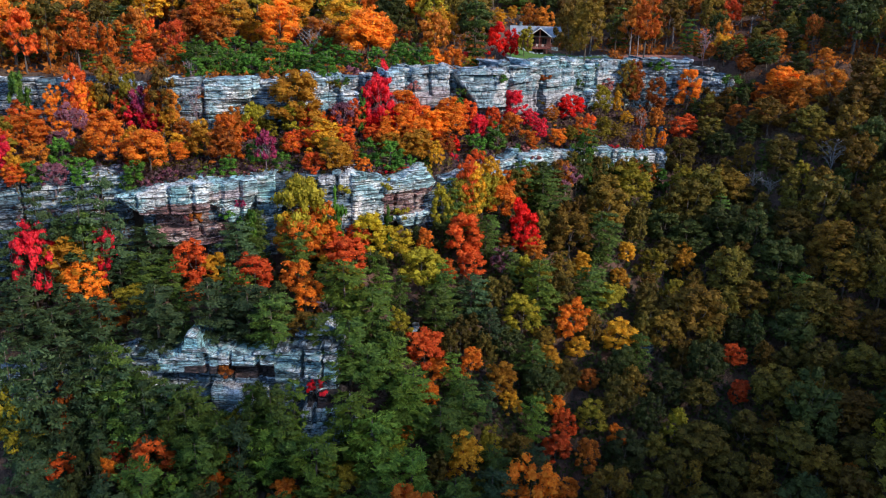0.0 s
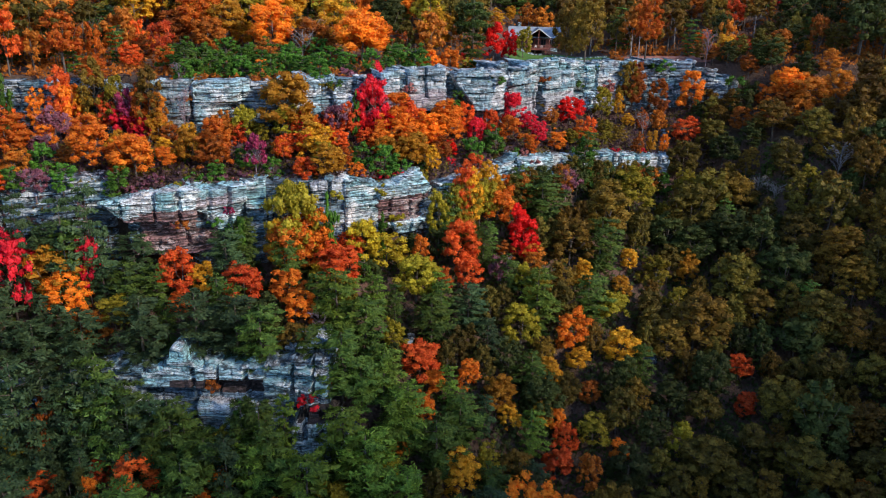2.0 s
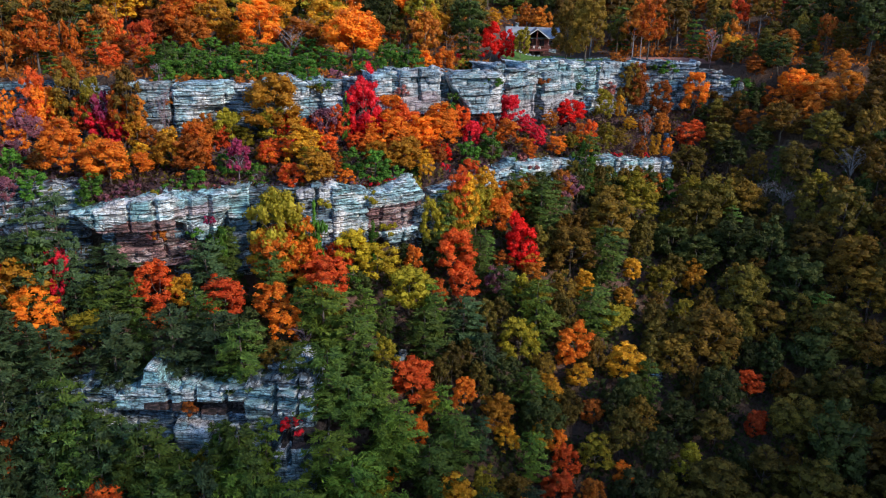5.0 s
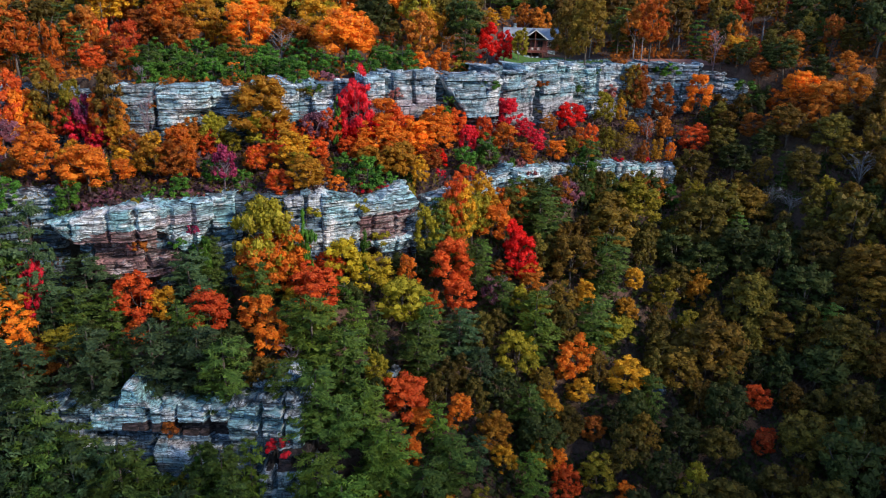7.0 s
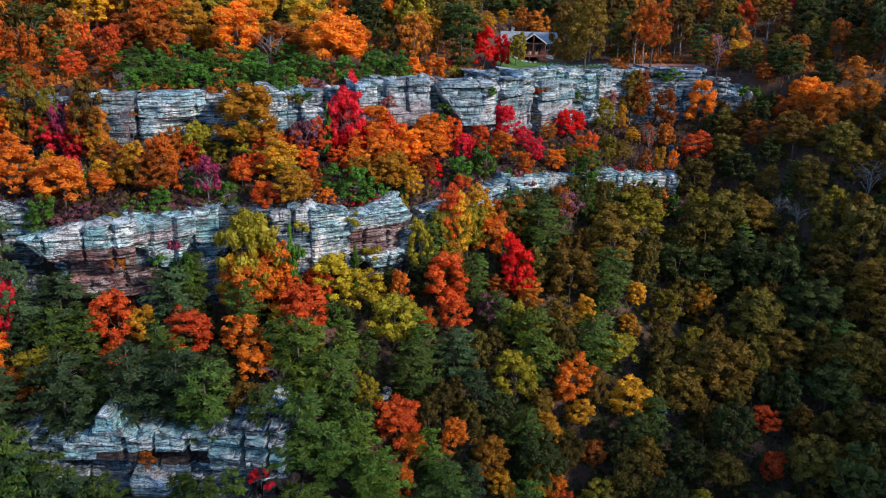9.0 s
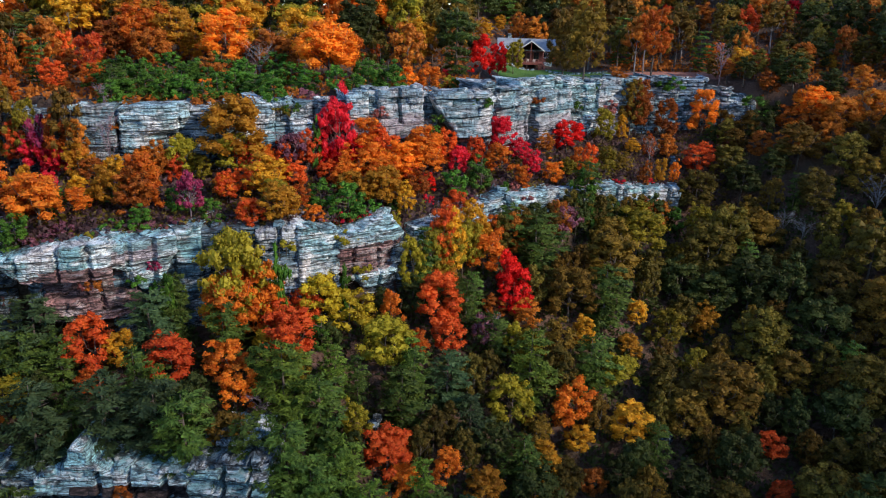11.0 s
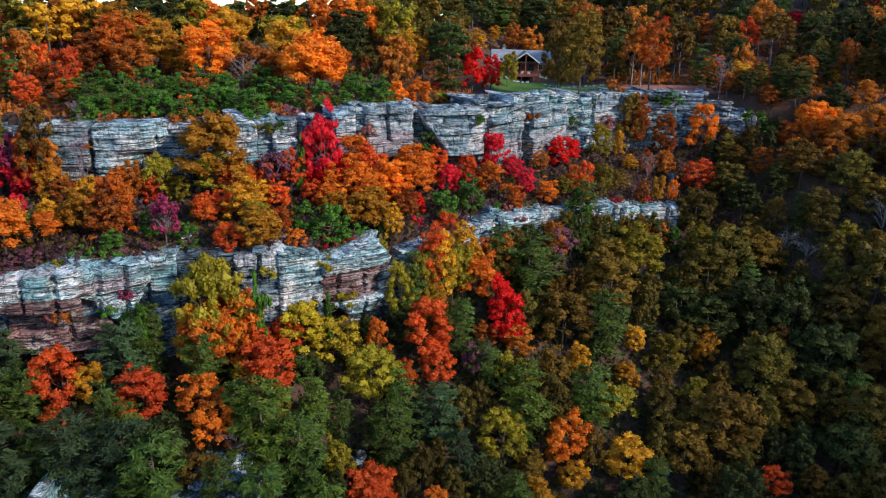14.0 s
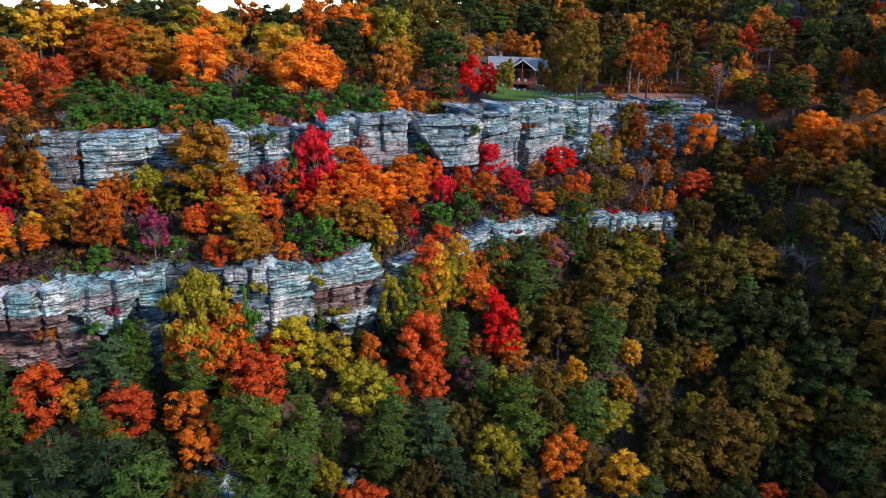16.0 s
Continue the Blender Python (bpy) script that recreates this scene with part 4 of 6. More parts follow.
for spot in [
    (18.5, 112.3, 2.8, 6.6), (52.8, 131.9, 2.4, 5.5), (52.3, 125.6, 2.1, 5.0), (-44.2, 98.8, 3.6, 7.9), (-50.0, 100.9, 2.0, 4.5), (-57.6, 98.2, 2.3, 5.5),
    (-30.8, 143.1, 1.8, 5.6), (-30.0, 151.7, 1.9, 6.3), (-24.9, 154.5, 2.0, 6.7), (-4.8, 158.8, 2.3, 5.4), (-40.2, 148.2, 1.7, 5.7), (-12.8, 160.2, 1.8, 4.3),
    (4.3, 153.6, 2.0, 4.7), (-70.4, 147.7, 2.2, 8.1), (-64.0, 147.1, 2.2, 10.3), (-20.9, 131.3, 2.6, 6.9), (-10.6, 161.6, 2.8, 8.6), (-21.0, 156.5, 2.4, 8.2),
]:
    plant("vermilion", *spot)
for spot in [
    (-60.2, 202.9, 4.7, 10.9), (-69.1, 185.9, 2.7, 6.2), (-21.1, 183.0, 5.7, 12.6), (-14.1, 202.4, 2.1, 4.8), (-6.3, 180.0, 2.3, 5.4), (-1.7, 180.5, 2.6, 6.0),
    (-58.1, 162.0, 2.3, 5.2), (-39.0, 161.9, 1.6, 3.8), (21.4, 254.0, 3.0, 7.1), (46.1, 205.8, 3.4, 16.9), (66.3, 226.5, 2.7, 6.2), (56.9, 200.0, 3.3, 11.7),
    (78.7, 197.3, 4.3, 10.0), (74.6, 196.9, 2.9, 6.7), (-74.9, 132.5, 3.9, 9.1), (-59.9, 129.7, 3.8, 9.5), (-51.9, 128.2, 4.3, 9.4), (-55.4, 129.9, 2.4, 5.6),
    (-76.4, 145.7, 1.9, 10.8), (-40.6, 135.3, 2.9, 9.8), (-31.8, 144.0, 2.2, 5.2), (-16.8, 139.3, 1.7, 3.8), (-12.0, 156.3, 3.8, 8.7), (-1.8, 162.5, 3.9, 9.0),
]:
    plant("orange", *spot)
for spot in [
    (12.0, 167.6, 3.0, 7.0), (21.3, 169.4, 2.2, 5.2), (-69.0, 117.3, 1.8, 4.1), (-58.7, 114.2, 3.8, 8.5), (-43.2, 117.7, 2.1, 4.9), (-25.6, 121.4, 3.1, 6.9),
    (-23.4, 117.1, 2.8, 6.5), (-22.8, 130.8, 3.5, 11.7), (-4.9, 137.8, 2.0, 8.0), (8.8, 150.3, 3.5, 9.1), (22.5, 131.7, 3.4, 9.1), (3.9, 119.0, 2.3, 6.2),
    (-2.2, 116.5, 2.4, 5.5), (18.9, 119.0, 2.0, 4.6), (19.5, 105.4, 2.7, 6.3), (29.0, 115.8, 2.0, 4.7), (-49.8, 97.3, 1.9, 5.9), (-32.4, 100.5, 2.2, 6.0),
    (-33.6, 95.6, 2.5, 5.8), (-62.7, 99.4, 1.6, 3.6), (-23.7, 96.0, 2.5, 5.8), (-6.0, 107.2, 1.8, 4.2), (-47.6, 138.6, 1.9, 4.5), (-44.5, 147.4, 2.5, 5.7),
]:
    plant("orange", *spot)
for spot in [
    (-26.0, 138.6, 2.1, 4.7), (-27.3, 153.1, 1.7, 6.7), (-8.3, 153.1, 3.3, 7.2), (-70.9, 137.0, 2.5, 5.9), (-48.9, 132.2, 2.2, 5.1), (-20.1, 144.0, 2.1, 4.9),
    (-14.5, 151.6, 2.4, 5.7), (15.4, 164.5, 2.0, 4.7), (-70.9, 147.5, 3.2, 13.4), (-68.4, 152.3, 2.7, 6.4), (-57.9, 146.4, 2.2, 11.5), (2.4, 147.2, 2.3, 12.3),
    (-21.4, 180.7, 5.9, 13.7), (-42.9, 188.1, 5.8, 13.4), (-61.2, 188.7, 5.2, 12.0), (-5.2, 159.5, 3.4, 7.9), (-26.6, 130.0, 4.7, 12.5),
    (-7.6, 156.7, 3.2, 7.4), (-2.5, 164.8, 3.3, 7.8), (-11.7, 161.1, 3.1, 9.9),
]:
    plant("orange", *spot)
for spot in [
    (-51.2, 191.1, 2.5, 5.7), (-49.4, 195.9, 2.3, 5.2), (-6.2, 203.2, 3.5, 12.3), (-2.3, 205.3, 2.7, 12.4), (10.0, 237.3, 2.5, 5.7), (14.9, 254.8, 2.3, 5.3),
    (67.1, 210.1, 3.1, 7.1), (88.0, 213.3, 1.9, 4.3), (40.4, 191.3, 1.7, 4.0), (38.3, 194.0, 1.6, 6.7), (-54.6, 145.9, 2.4, 7.2), (-45.0, 135.9, 2.6, 8.7),
    (-31.4, 151.2, 5.2, 13.8), (-25.2, 144.5, 3.2, 7.4), (-21.2, 136.5, 3.0, 7.0), (-7.9, 150.2, 3.6, 8.4), (-4.1, 148.5, 1.6, 6.4), (-61.4, 115.7, 5.0, 10.7),
    (-40.1, 122.2, 2.6, 6.1), (-28.1, 129.7, 3.7, 11.7), (2.3, 145.5, 2.7, 6.4), (3.8, 148.3, 3.3, 12.5),
]:
    plant("gold", *spot)
for spot in [
    (35.7, 152.1, 2.1, 5.4), (33.2, 145.1, 2.1, 5.2), (47.8, 153.3, 2.6, 8.2), (25.0, 144.0, 2.3, 7.1), (30.9, 132.2, 3.7, 8.1), (23.1, 129.4, 2.3, 5.4),
    (8.8, 118.2, 3.0, 7.3), (18.1, 124.4, 2.5, 7.0), (16.6, 118.9, 2.2, 5.2), (10.8, 116.1, 2.0, 5.6), (3.4, 104.2, 3.2, 9.2), (-49.8, 135.5, 2.2, 5.2),
    (-49.6, 146.6, 2.1, 5.2), (-24.8, 149.5, 2.5, 5.9), (-21.2, 139.6, 2.3, 5.4), (7.1, 151.2, 2.4, 12.0), (-53.7, 191.8, 5.2, 12.2), (-12.0, 149.0, 2.8, 6.6),
    (-41.5, 198.1, 5.5, 12.9), (-7.2, 211.4, 4.4, 10.2), (-30.0, 194.9, 5.4, 12.6),
]:
    plant("gold", *spot)
for spot in [
    (-34.9, 209.9, 3.6, 9.9), (-15.5, 214.5, 4.3, 11.8), (3.0, 196.6, 3.7, 16.9), (-81.3, 191.2, 3.3, 8.9), (-52.0, 155.8, 2.4, 6.4), (4.1, 251.6, 3.4, 9.1),
    (-34.4, 126.9, 2.9, 11.4), (-27.3, 125.4, 3.4, 9.2),
    (-27.5, 109.1, 3.9, 10.7), (-12.7, 117.0, 4.2, 11.4), (-2.7, 123.8, 3.9, 10.6), (-15.2, 108.4, 4.4, 11.9),
    (10.4, 137.4, 3.2, 8.6), (17.6, 154.7, 4.6, 11.3), (12.9, 155.9, 3.5, 9.5), (28.8, 148.3, 4.5, 12.2), (25.8, 138.8, 3.8, 10.2), (-50.0, 102.9, 3.8, 20.7),
]:
    plant("pine", *spot)
for spot in [
    (-41.7, 100.8, 3.9, 10.5), (-36.0, 95.8, 4.1, 11.2), (-43.2, 92.6, 4.1, 11.0), (-0.8, 106.1, 4.0, 10.9), (2.7, 111.4, 3.7, 10.0), (7.5, 104.3, 3.1, 8.4),
    (-20.6, 109.2, 2.6, 7.2), (-34.7, 102.9, 3.5, 9.5), (-0.6, 144.4, 2.3, 12.5), (27.7, 167.0, 3.0, 13.4), (17.5, 159.7, 2.4, 6.8), (-11.9, 110.5, 2.7, 7.3),
    (-82.7, 183.9, 3.8, 10.3), (-46.0, 103.1, 3.7, 15.3),
    (-12.4, 108.4, 3.0, 8.1), (16.6, 265.4, 4.7, 12.9), (14.5, 122.4, 3.4, 9.2), (-33.8, 127.0, 2.0, 12.3),
]:
    plant("pine", *spot)
for spot in [
    (-51.2, 152.8, 2.1, 4.9), (-50.1, 157.1, 2.2, 5.0), (-49.0, 161.5, 2.5, 5.7), (-45.5, 160.5, 2.2, 5.2), (-42.3, 160.5, 2.5, 5.7), (-38.0, 157.3, 2.0, 4.5),
    (-37.1, 162.3, 2.3, 5.2), (-34.7, 165.0, 2.5, 5.9), (-31.2, 164.2, 2.3, 5.3), (-26.7, 159.1, 2.4, 5.6), (-43.9, 173.0, 2.4, 5.7), (-37.1, 176.4, 2.3, 5.2),
    (-55.1, 172.6, 2.4, 5.7), (-15.0, 183.5, 2.6, 6.1), (-10.7, 182.4, 2.3, 5.4), (-17.9, 169.7, 2.4, 5.5), (-14.9, 168.7, 1.9, 4.4), (-19.6, 157.2, 1.1, 10.8),
    (-17.0, 145.2, 2.4, 5.6), (-12.5, 143.1, 2.9, 6.7), (4.0, 157.4, 2.6, 6.1), (8.1, 161.5, 2.9, 6.8), (27.2, 166.6, 3.0, 12.7), (-66.4, 127.6, 2.6, 6.1),
]:
    plant("cedar", *spot)
for spot in [
    (-53.2, 124.3, 2.1, 5.0), (-47.5, 138.3, 2.0, 4.7), (-36.5, 137.6, 2.3, 5.3), (-82.1, 143.7, 2.6, 14.4), (-66.5, 118.5, 2.1, 4.8), (-14.7, 130.1, 2.3, 5.4),
    (-28.1, 153.0, 2.0, 5.9), (-31.2, 136.6, 2.0, 4.7), (-60.6, 121.2, 2.3, 5.3), (-39.8, 131.2, 2.0, 4.5), (-9.4, 143.5, 2.1, 4.9), (-58.5, 164.2, 2.7, 5.3),
    (-54.3, 160.3, 2.7, 5.1), (-50.4, 156.3, 2.6, 5.0), (-52.5, 171.3, 2.8, 5.5), (-47.7, 164.8, 2.7, 5.3), (-44.3, 162.4, 2.7, 5.2), (-42.7, 166.8, 2.8, 5.3),
    (-39.6, 165.3, 2.7, 5.3), (-36.6, 164.1, 2.7, 5.3), (-35.7, 172.9, 2.9, 5.5), (-31.9, 168.1, 2.8, 5.4), (-28.3, 164.1, 2.7, 5.2), (-28.0, 178.5, 3.0, 5.7),
]:
    plant("cedar", *spot)
for spot in [
    (-24.2, 172.7, 2.9, 5.5), (-59.7, 175.7, 2.8, 6.5), (-53.8, 172.2, 2.7, 6.3), (-49.3, 173.7, 2.8, 6.4), (-42.7, 166.9, 2.6, 6.1), (-40.4, 176.8, 2.8, 6.5),
    (-34.8, 173.3, 2.7, 6.4), (-31.6, 181.7, 2.9, 6.7), (-12.6, 172.7, 3.0, 6.9), (-9.0, 171.4, 2.9, 6.8), (-43.8, 125.6, 1.3, 3.1), (-54.2, 123.8, 1.4, 3.2),
    (-34.5, 126.3, 1.6, 14.5), (-20.4, 131.3, 1.5, 14.6), (-12.0, 136.1, 1.5, 10.1),
]:
    plant("cedar", *spot)
for spot in [
    (8.0, 201.5, 3.0, 10.9), (12.2, 206.6, 2.2, 8.8), (-18.5, 157.9, 1.5, 6.5), (25.8, 184.1, 3.0, 7.3), (13.1, 148.4, 2.4, 9.2), (13.9, 145.6, 2.9, 9.6),
    (-1.1, 157.5, 1.6, 4.1), (-14.1, 159.5, 2.7, 6.8), (-16.4, 158.8, 2.2, 7.3),
]:
    plant("scarlet", *spot)
for spot in [
    (16.6, 218.0, 2.3, 8.9), (34.0, 190.4, 2.5, 9.1), (32.6, 177.7, 2.3, 7.3), (-39.1, 148.6, 2.5, 9.3), (-36.8, 149.5, 2.0, 5.5), (-32.1, 151.2, 3.3, 7.8),
    (25.1, 173.7, 1.9, 4.4), (-51.5, 114.3, 2.8, 6.6), (-26.9, 129.9, 4.6, 18.4), (-5.7, 131.3, 4.1, 9.5),
    (40.4, 150.1, 3.2, 7.3), (31.1, 140.1, 3.3, 7.2), (12.9, 129.1, 3.3, 9.5), (24.9, 117.3, 2.9, 6.7),
    (-64.5, 99.3, 3.4, 14.4), (-32.8, 103.8, 1.8, 9.4), (-8.4, 102.7, 2.6, 6.1), (-23.5, 142.7, 2.4, 5.6), (1.5, 146.3, 2.2, 7.6), (-14.7, 98.0, 3.0, 6.9),
]:
    plant("yellow_green", *spot)
for spot in [
    (41.1, 199.1, 2.9, 13.6), (36.7, 182.1, 2.1, 5.0), (62.9, 194.4, 2.6, 6.0),
    (72.1, 184.2, 4.3, 10.0), (81.0, 174.5, 3.6, 8.3), (23.1, 148.5, 4.5, 10.5), (31.7, 163.5, 3.6, 8.5), (45.7, 137.7, 5.9, 13.0), (40.0, 134.4, 3.7, 8.6),
    (16.7, 128.0, 2.5, 5.9), (12.1, 109.5, 2.8, 6.4), (61.9, 171.1, 4.4, 10.3), (58.5, 142.4, 3.9, 9.0), (74.3, 148.3, 5.0, 11.7), (73.3, 134.4, 4.2, 9.7),
    (68.0, 118.3, 4.3, 10.0), (60.5, 109.0, 4.1, 9.6), (75.5, 142.0, 4.3, 10.1), (-22.8, 111.5, 2.7, 6.2), (84.7, 184.3, 3.2, 7.5), (26.3, 203.6, 3.6, 15.1),
]:
    plant("brown_green", *spot)
for spot in [
    (29.7, 195.8, 4.5, 17.6),
]:
    plant("brown_green", *spot)
for spot in [
    (52.5, 266.0, 4.8, 11.1), (93.2, 237.5, 4.5, 10.5), (101.3, 240.7, 4.2, 9.8), (76.0, 201.4, 3.2, 7.5), (83.4, 212.0, 3.7, 8.6), (31.0, 282.3, 5.1, 11.9),
    (48.0, 283.2, 5.1, 11.9), (61.4, 183.7, 3.8, 8.9), (67.3, 183.7, 3.3, 7.6), (46.6, 128.3, 3.8, 10.7), (62.9, 134.3, 4.7, 11.0), (30.1, 111.5, 3.7, 8.7),
    (56.4, 158.4, 5.4, 12.4), (64.9, 148.0, 5.1, 11.8), (50.4, 157.1, 4.2, 9.7), (44.4, 159.9, 4.2, 9.8), (38.9, 124.4, 3.5, 8.2), (67.7, 194.7, 3.4, 8.0),
    (82.5, 199.5, 3.5, 8.1), (26.6, 270.8, 5.7, 13.2), (16.1, 119.8, 3.7, 8.7),
]:
    plant("deep_green", *spot)
for spot in [
    (93.9, 209.9, 3.6, 8.5), (81.6, 222.8, 3.3, 7.6), (18.4, 268.3, 4.8, 11.2), (60.0, 187.6, 3.9, 9.0), (52.3, 181.4, 4.3, 10.1),
    (78.5, 179.2, 4.2, 9.7), (71.9, 173.4, 4.1, 9.5), (29.1, 119.9, 3.4, 9.1), (56.6, 122.4, 4.5, 10.4), (61.4, 129.6, 3.1, 7.2), (33.4, 107.2, 3.2, 7.4),
    (44.7, 123.0, 3.5, 8.1), (50.5, 164.6, 5.5, 12.8), (54.9, 146.9, 5.1, 11.8), (68.0, 137.0, 4.8, 11.1), (68.9, 155.0, 4.6, 10.8), (66.3, 127.4, 4.1, 9.4),
    (73.4, 125.8, 4.0, 9.3), (56.9, 112.3, 4.2, 9.7), (68.3, 111.0, 4.1, 9.6), (51.1, 116.9, 3.4, 7.8), (-68.8, 108.5, 2.6, 6.1), (68.8, 185.0, 2.7, 6.3),
]:
    plant("olive", *spot)
for spot in [
    (20.3, 123.2, 3.0, 6.9),
]:
    plant("olive", *spot)
for spot in [
    (93.6, 251.2, 2.5, 6.4), (-61.4, 146.7, 2.6, 8.0), (-57.1, 146.2, 1.9, 6.2), (-29.6, 152.3, 2.1, 6.3), (4.0, 164.3, 2.0, 6.6),
    (11.7, 172.9, 2.6, 9.1), (17.7, 168.5, 1.8, 6.1), (15.3, 174.1, 2.2, 5.6), (-59.2, 146.6, 1.6, 6.6),
    (-9.4, 162.1, 1.7, 5.5), (0.9, 196.9, 0.9, 2.5),
]:
    plant("crimson", *spot)
for spot in [
    (-60.4, 146.6, 2.4, 11.1), (-33.9, 135.5, 2.1, 8.0),
]:
    plant("magenta", *spot)
for spot in [
    (-70.1, 139.1, 3.1, 8.2), (-70.3, 134.6, 2.2, 6.0), (-23.9, 155.1, 2.9, 9.1), (-64.0, 119.4, 2.3, 6.0), (-14.2, 159.9, 2.0, 6.7), (23.3, 162.9, 3.2, 8.7),
    (9.3, 137.9, 2.1, 8.5), (-69.2, 146.7, 2.2, 5.8),
]:
    plant("mauve", *spot)
for spot in [
    (-65.4, 107.3, 4.3, 11.8), (-60.2, 106.1, 3.9, 10.6), (3.6, 129.0, 3.8, 9.9), (-58.8, 100.3, 4.7, 12.8), (-59.2, 91.9, 4.4, 12.1), (-54.5, 102.3, 3.8, 17.1),
    (-64.0, 99.2, 3.3, 22.6), (-80.4, 190.5, 3.6, 9.8), (-60.8, 100.2, 4.8, 22.1), (-57.2, 101.4, 4.4, 19.6), (-53.2, 102.6, 4.1, 19.7), (-49.5, 102.9, 3.7, 17.0),
]:
    plant("blue_pine", *spot)
for spot in [
    (-17.4, 117.4, 4.6, 12.1), (-9.3, 111.7, 3.6, 9.8), (-5.4, 108.4, 4.0, 10.9), (-10.7, 100.2, 4.7, 12.7), (-18.6, 96.4, 4.6, 12.4), (-26.9, 99.6, 3.8, 10.4),
    (-4.6, 98.2, 3.8, 10.3), (-14.6, 103.5, 4.3, 12.8), (-23.2, 103.8, 2.1, 14.6), (-27.8, 103.8, 3.5, 10.5), (-7.1, 107.2, 4.1, 11.0),
    (-10.9, 100.3, 4.4, 11.9),
]:
    plant("light_pine", *spot)
for spot in [
    (-34.5, 181.0, 3.8, 9.0), (43.8, 189.2, 2.2, 7.9), (68.9, 169.2, 3.0, 5.9), (81.6, 169.8, 3.7, 10.1), (66.6, 172.8, 3.2, 6.0), (-34.0, 190.2, 3.6, 9.2),
]:
    plant("bare", *spot)
for spot in [
    (60.9, 204.6, 2.1, 9.8), (-51.7, 151.2, 1.7, 5.9), (-101.1, 195.1, 2.8, 6.5), (-19.9, 115.7, 2.3, 5.4), (-49.5, 146.5, 1.9, 13.2), (-34.7, 124.1, 1.8, 3.4),
    (-10.3, 121.5, 1.4, 3.4),
]:
    plant("grey_bare", *spot)

for spot in [
    (-66.1, 147.4, 2.7, 16.7), (-56.2, 146.3, 2.8, 15.5), (31.3, 156.5, 5.3, 12.2),
]:
    plant("brown_green", *spot)
for spot in [
    (-72.5, 146.9, 2.4, 14.6),
]:
    plant("vermilion", *spot)
for spot in [
    (-62.4, 146.9, 2.1, 13.6), (37.7, 166.6, 4.9, 11.5),
]:
    plant("yellow_green", *spot)
for spot in [
    (-68.7, 147.7, 2.3, 11.6),
]:
    plant("gold", *spot)
for spot in [
    (-58.9, 116.0, 4.0, 19.7), (-49.9, 119.6, 4.2, 11.4), (-36.4, 123.4, 4.3, 11.7), (-44.9, 108.3, 4.4, 11.9), (-37.5, 110.2, 4.4, 12.0), (-31.4, 110.7, 4.0, 10.6),
    (-64.3, 113.2, 2.6, 20.4), (-55.6, 117.5, 2.7, 20.9), (-68.1, 111.6, 3.5, 15.2), (-53.8, 107.8, 3.9, 10.7),
]:
    plant("blue_pine", *spot)
for spot in [(-15.4, 133.9, 3.6, 9.6), (-11.2, 134.0, 3.5, 8.6), (-22.0, 127.2, 2.0, 5.0)]:
    plant("yellow", *spot)

# trees with high, thin crowns round the lawn, and a few that stand alone
for kind, x, y, radius, height in (("brown_green", 31.2, 231.5, 3.0, 13.2), ("brown_green", 36.6, 233.0, 4.0, 14.4), ("rust", 44.7, 216.6, 3.6, 13.4), ("orange", 47.0, 217.6, 3.2, 14.2), ("olive", 61.2, 237.9, 4.2, 14.7),
                                   ("brown_green", 81.9, 233.5, 4.4, 14.3), ("vermilion", 76.4, 234.8, 3.8, 12.8), ("rust", 24.0, 243.5, 3.4, 11.5), ("rust", 19.5, 245.0, 3.0, 11.0)):
    plant(kind, x, y, radius, height, "open")
plant("crimson", -16.4, 158.8, 3.3, 15.8, "small")
plant("crimson", -65.8, 112.4, 3.4, 17.5, "small")
plant("crimson", -56.4, 117.4, 2.2, 12.5, "small")
plant("olive", 42.6, 113.4, 4.7, 10.4)
plant("olive", 46.8, 110.8, 3.7, 8.7)
# dark pines under the overhang
for kind, x, y, radius, edge in (("pine", -58.8, 117.0, 3.5, -15.5), ("blue_pine", -62.6, 116.0, 3.5, -16), ("blue_pine", -54.2, 117.6, 2.8, -20.5), ("pine", -50.6, 117.0, 3.2, -22.6), ("pine", -46.2, 118.2, 3.0, -22.8), ("blue_pine", -66.5, 114.6, 3.4, -17)):
    plant(kind, x, y, radius, edge - float(ground(x, y)))
plant("yellow_green", -30.8, 201.0, 5.2, 12.4)
plant("deep_green", -18.5, 203.2, 5.4, 13.6)
# dark growth in the hollow beside the prow
for kind, x, y, radius, height in (("deep_green", -7.0, 139.4, 2.2, 4.6), ("brown_green", -9.6, 137.2, 2.0, 3.8), ("deep_green", -2.4, 141.4, 2.4, 7.0), ("pine", -0.6, 142.0, 2.6, 9.0), ("olive", -5.0, 135.4, 2.4, 5.0), ("deep_green", -13.0, 130.6, 2.4, 5.0)):
    plant(kind, x, y, radius, height)
# low trees on the bank where the cliff runs out
for kind, x, y, radius, height in (("rust", 63, 206, 2.2, 5), ("deep_green", 66, 204, 2.6, 6), ("olive", 69.5, 206, 2.8, 7), ("deep_green", 72.5, 203, 2.6, 6.4), ("brown_green", 62, 210.5, 2.4, 6), ("rust", 67, 210, 2.4, 6.4), ("olive", 74.5, 208, 3, 8),
                                   ("olive", 61.5, 196, 2.4, 7), ("brown_green", 65.5, 195.5, 2.6, 7.6), ("deep_green", 58.3, 197, 1.8, 6), ("deep_green", 71, 199, 2.6, 7), ("brown_green", 77, 203.5, 2.8, 7.4), ("rust", 79.5, 209, 3, 8)):
    plant(kind, x, y, radius, height)
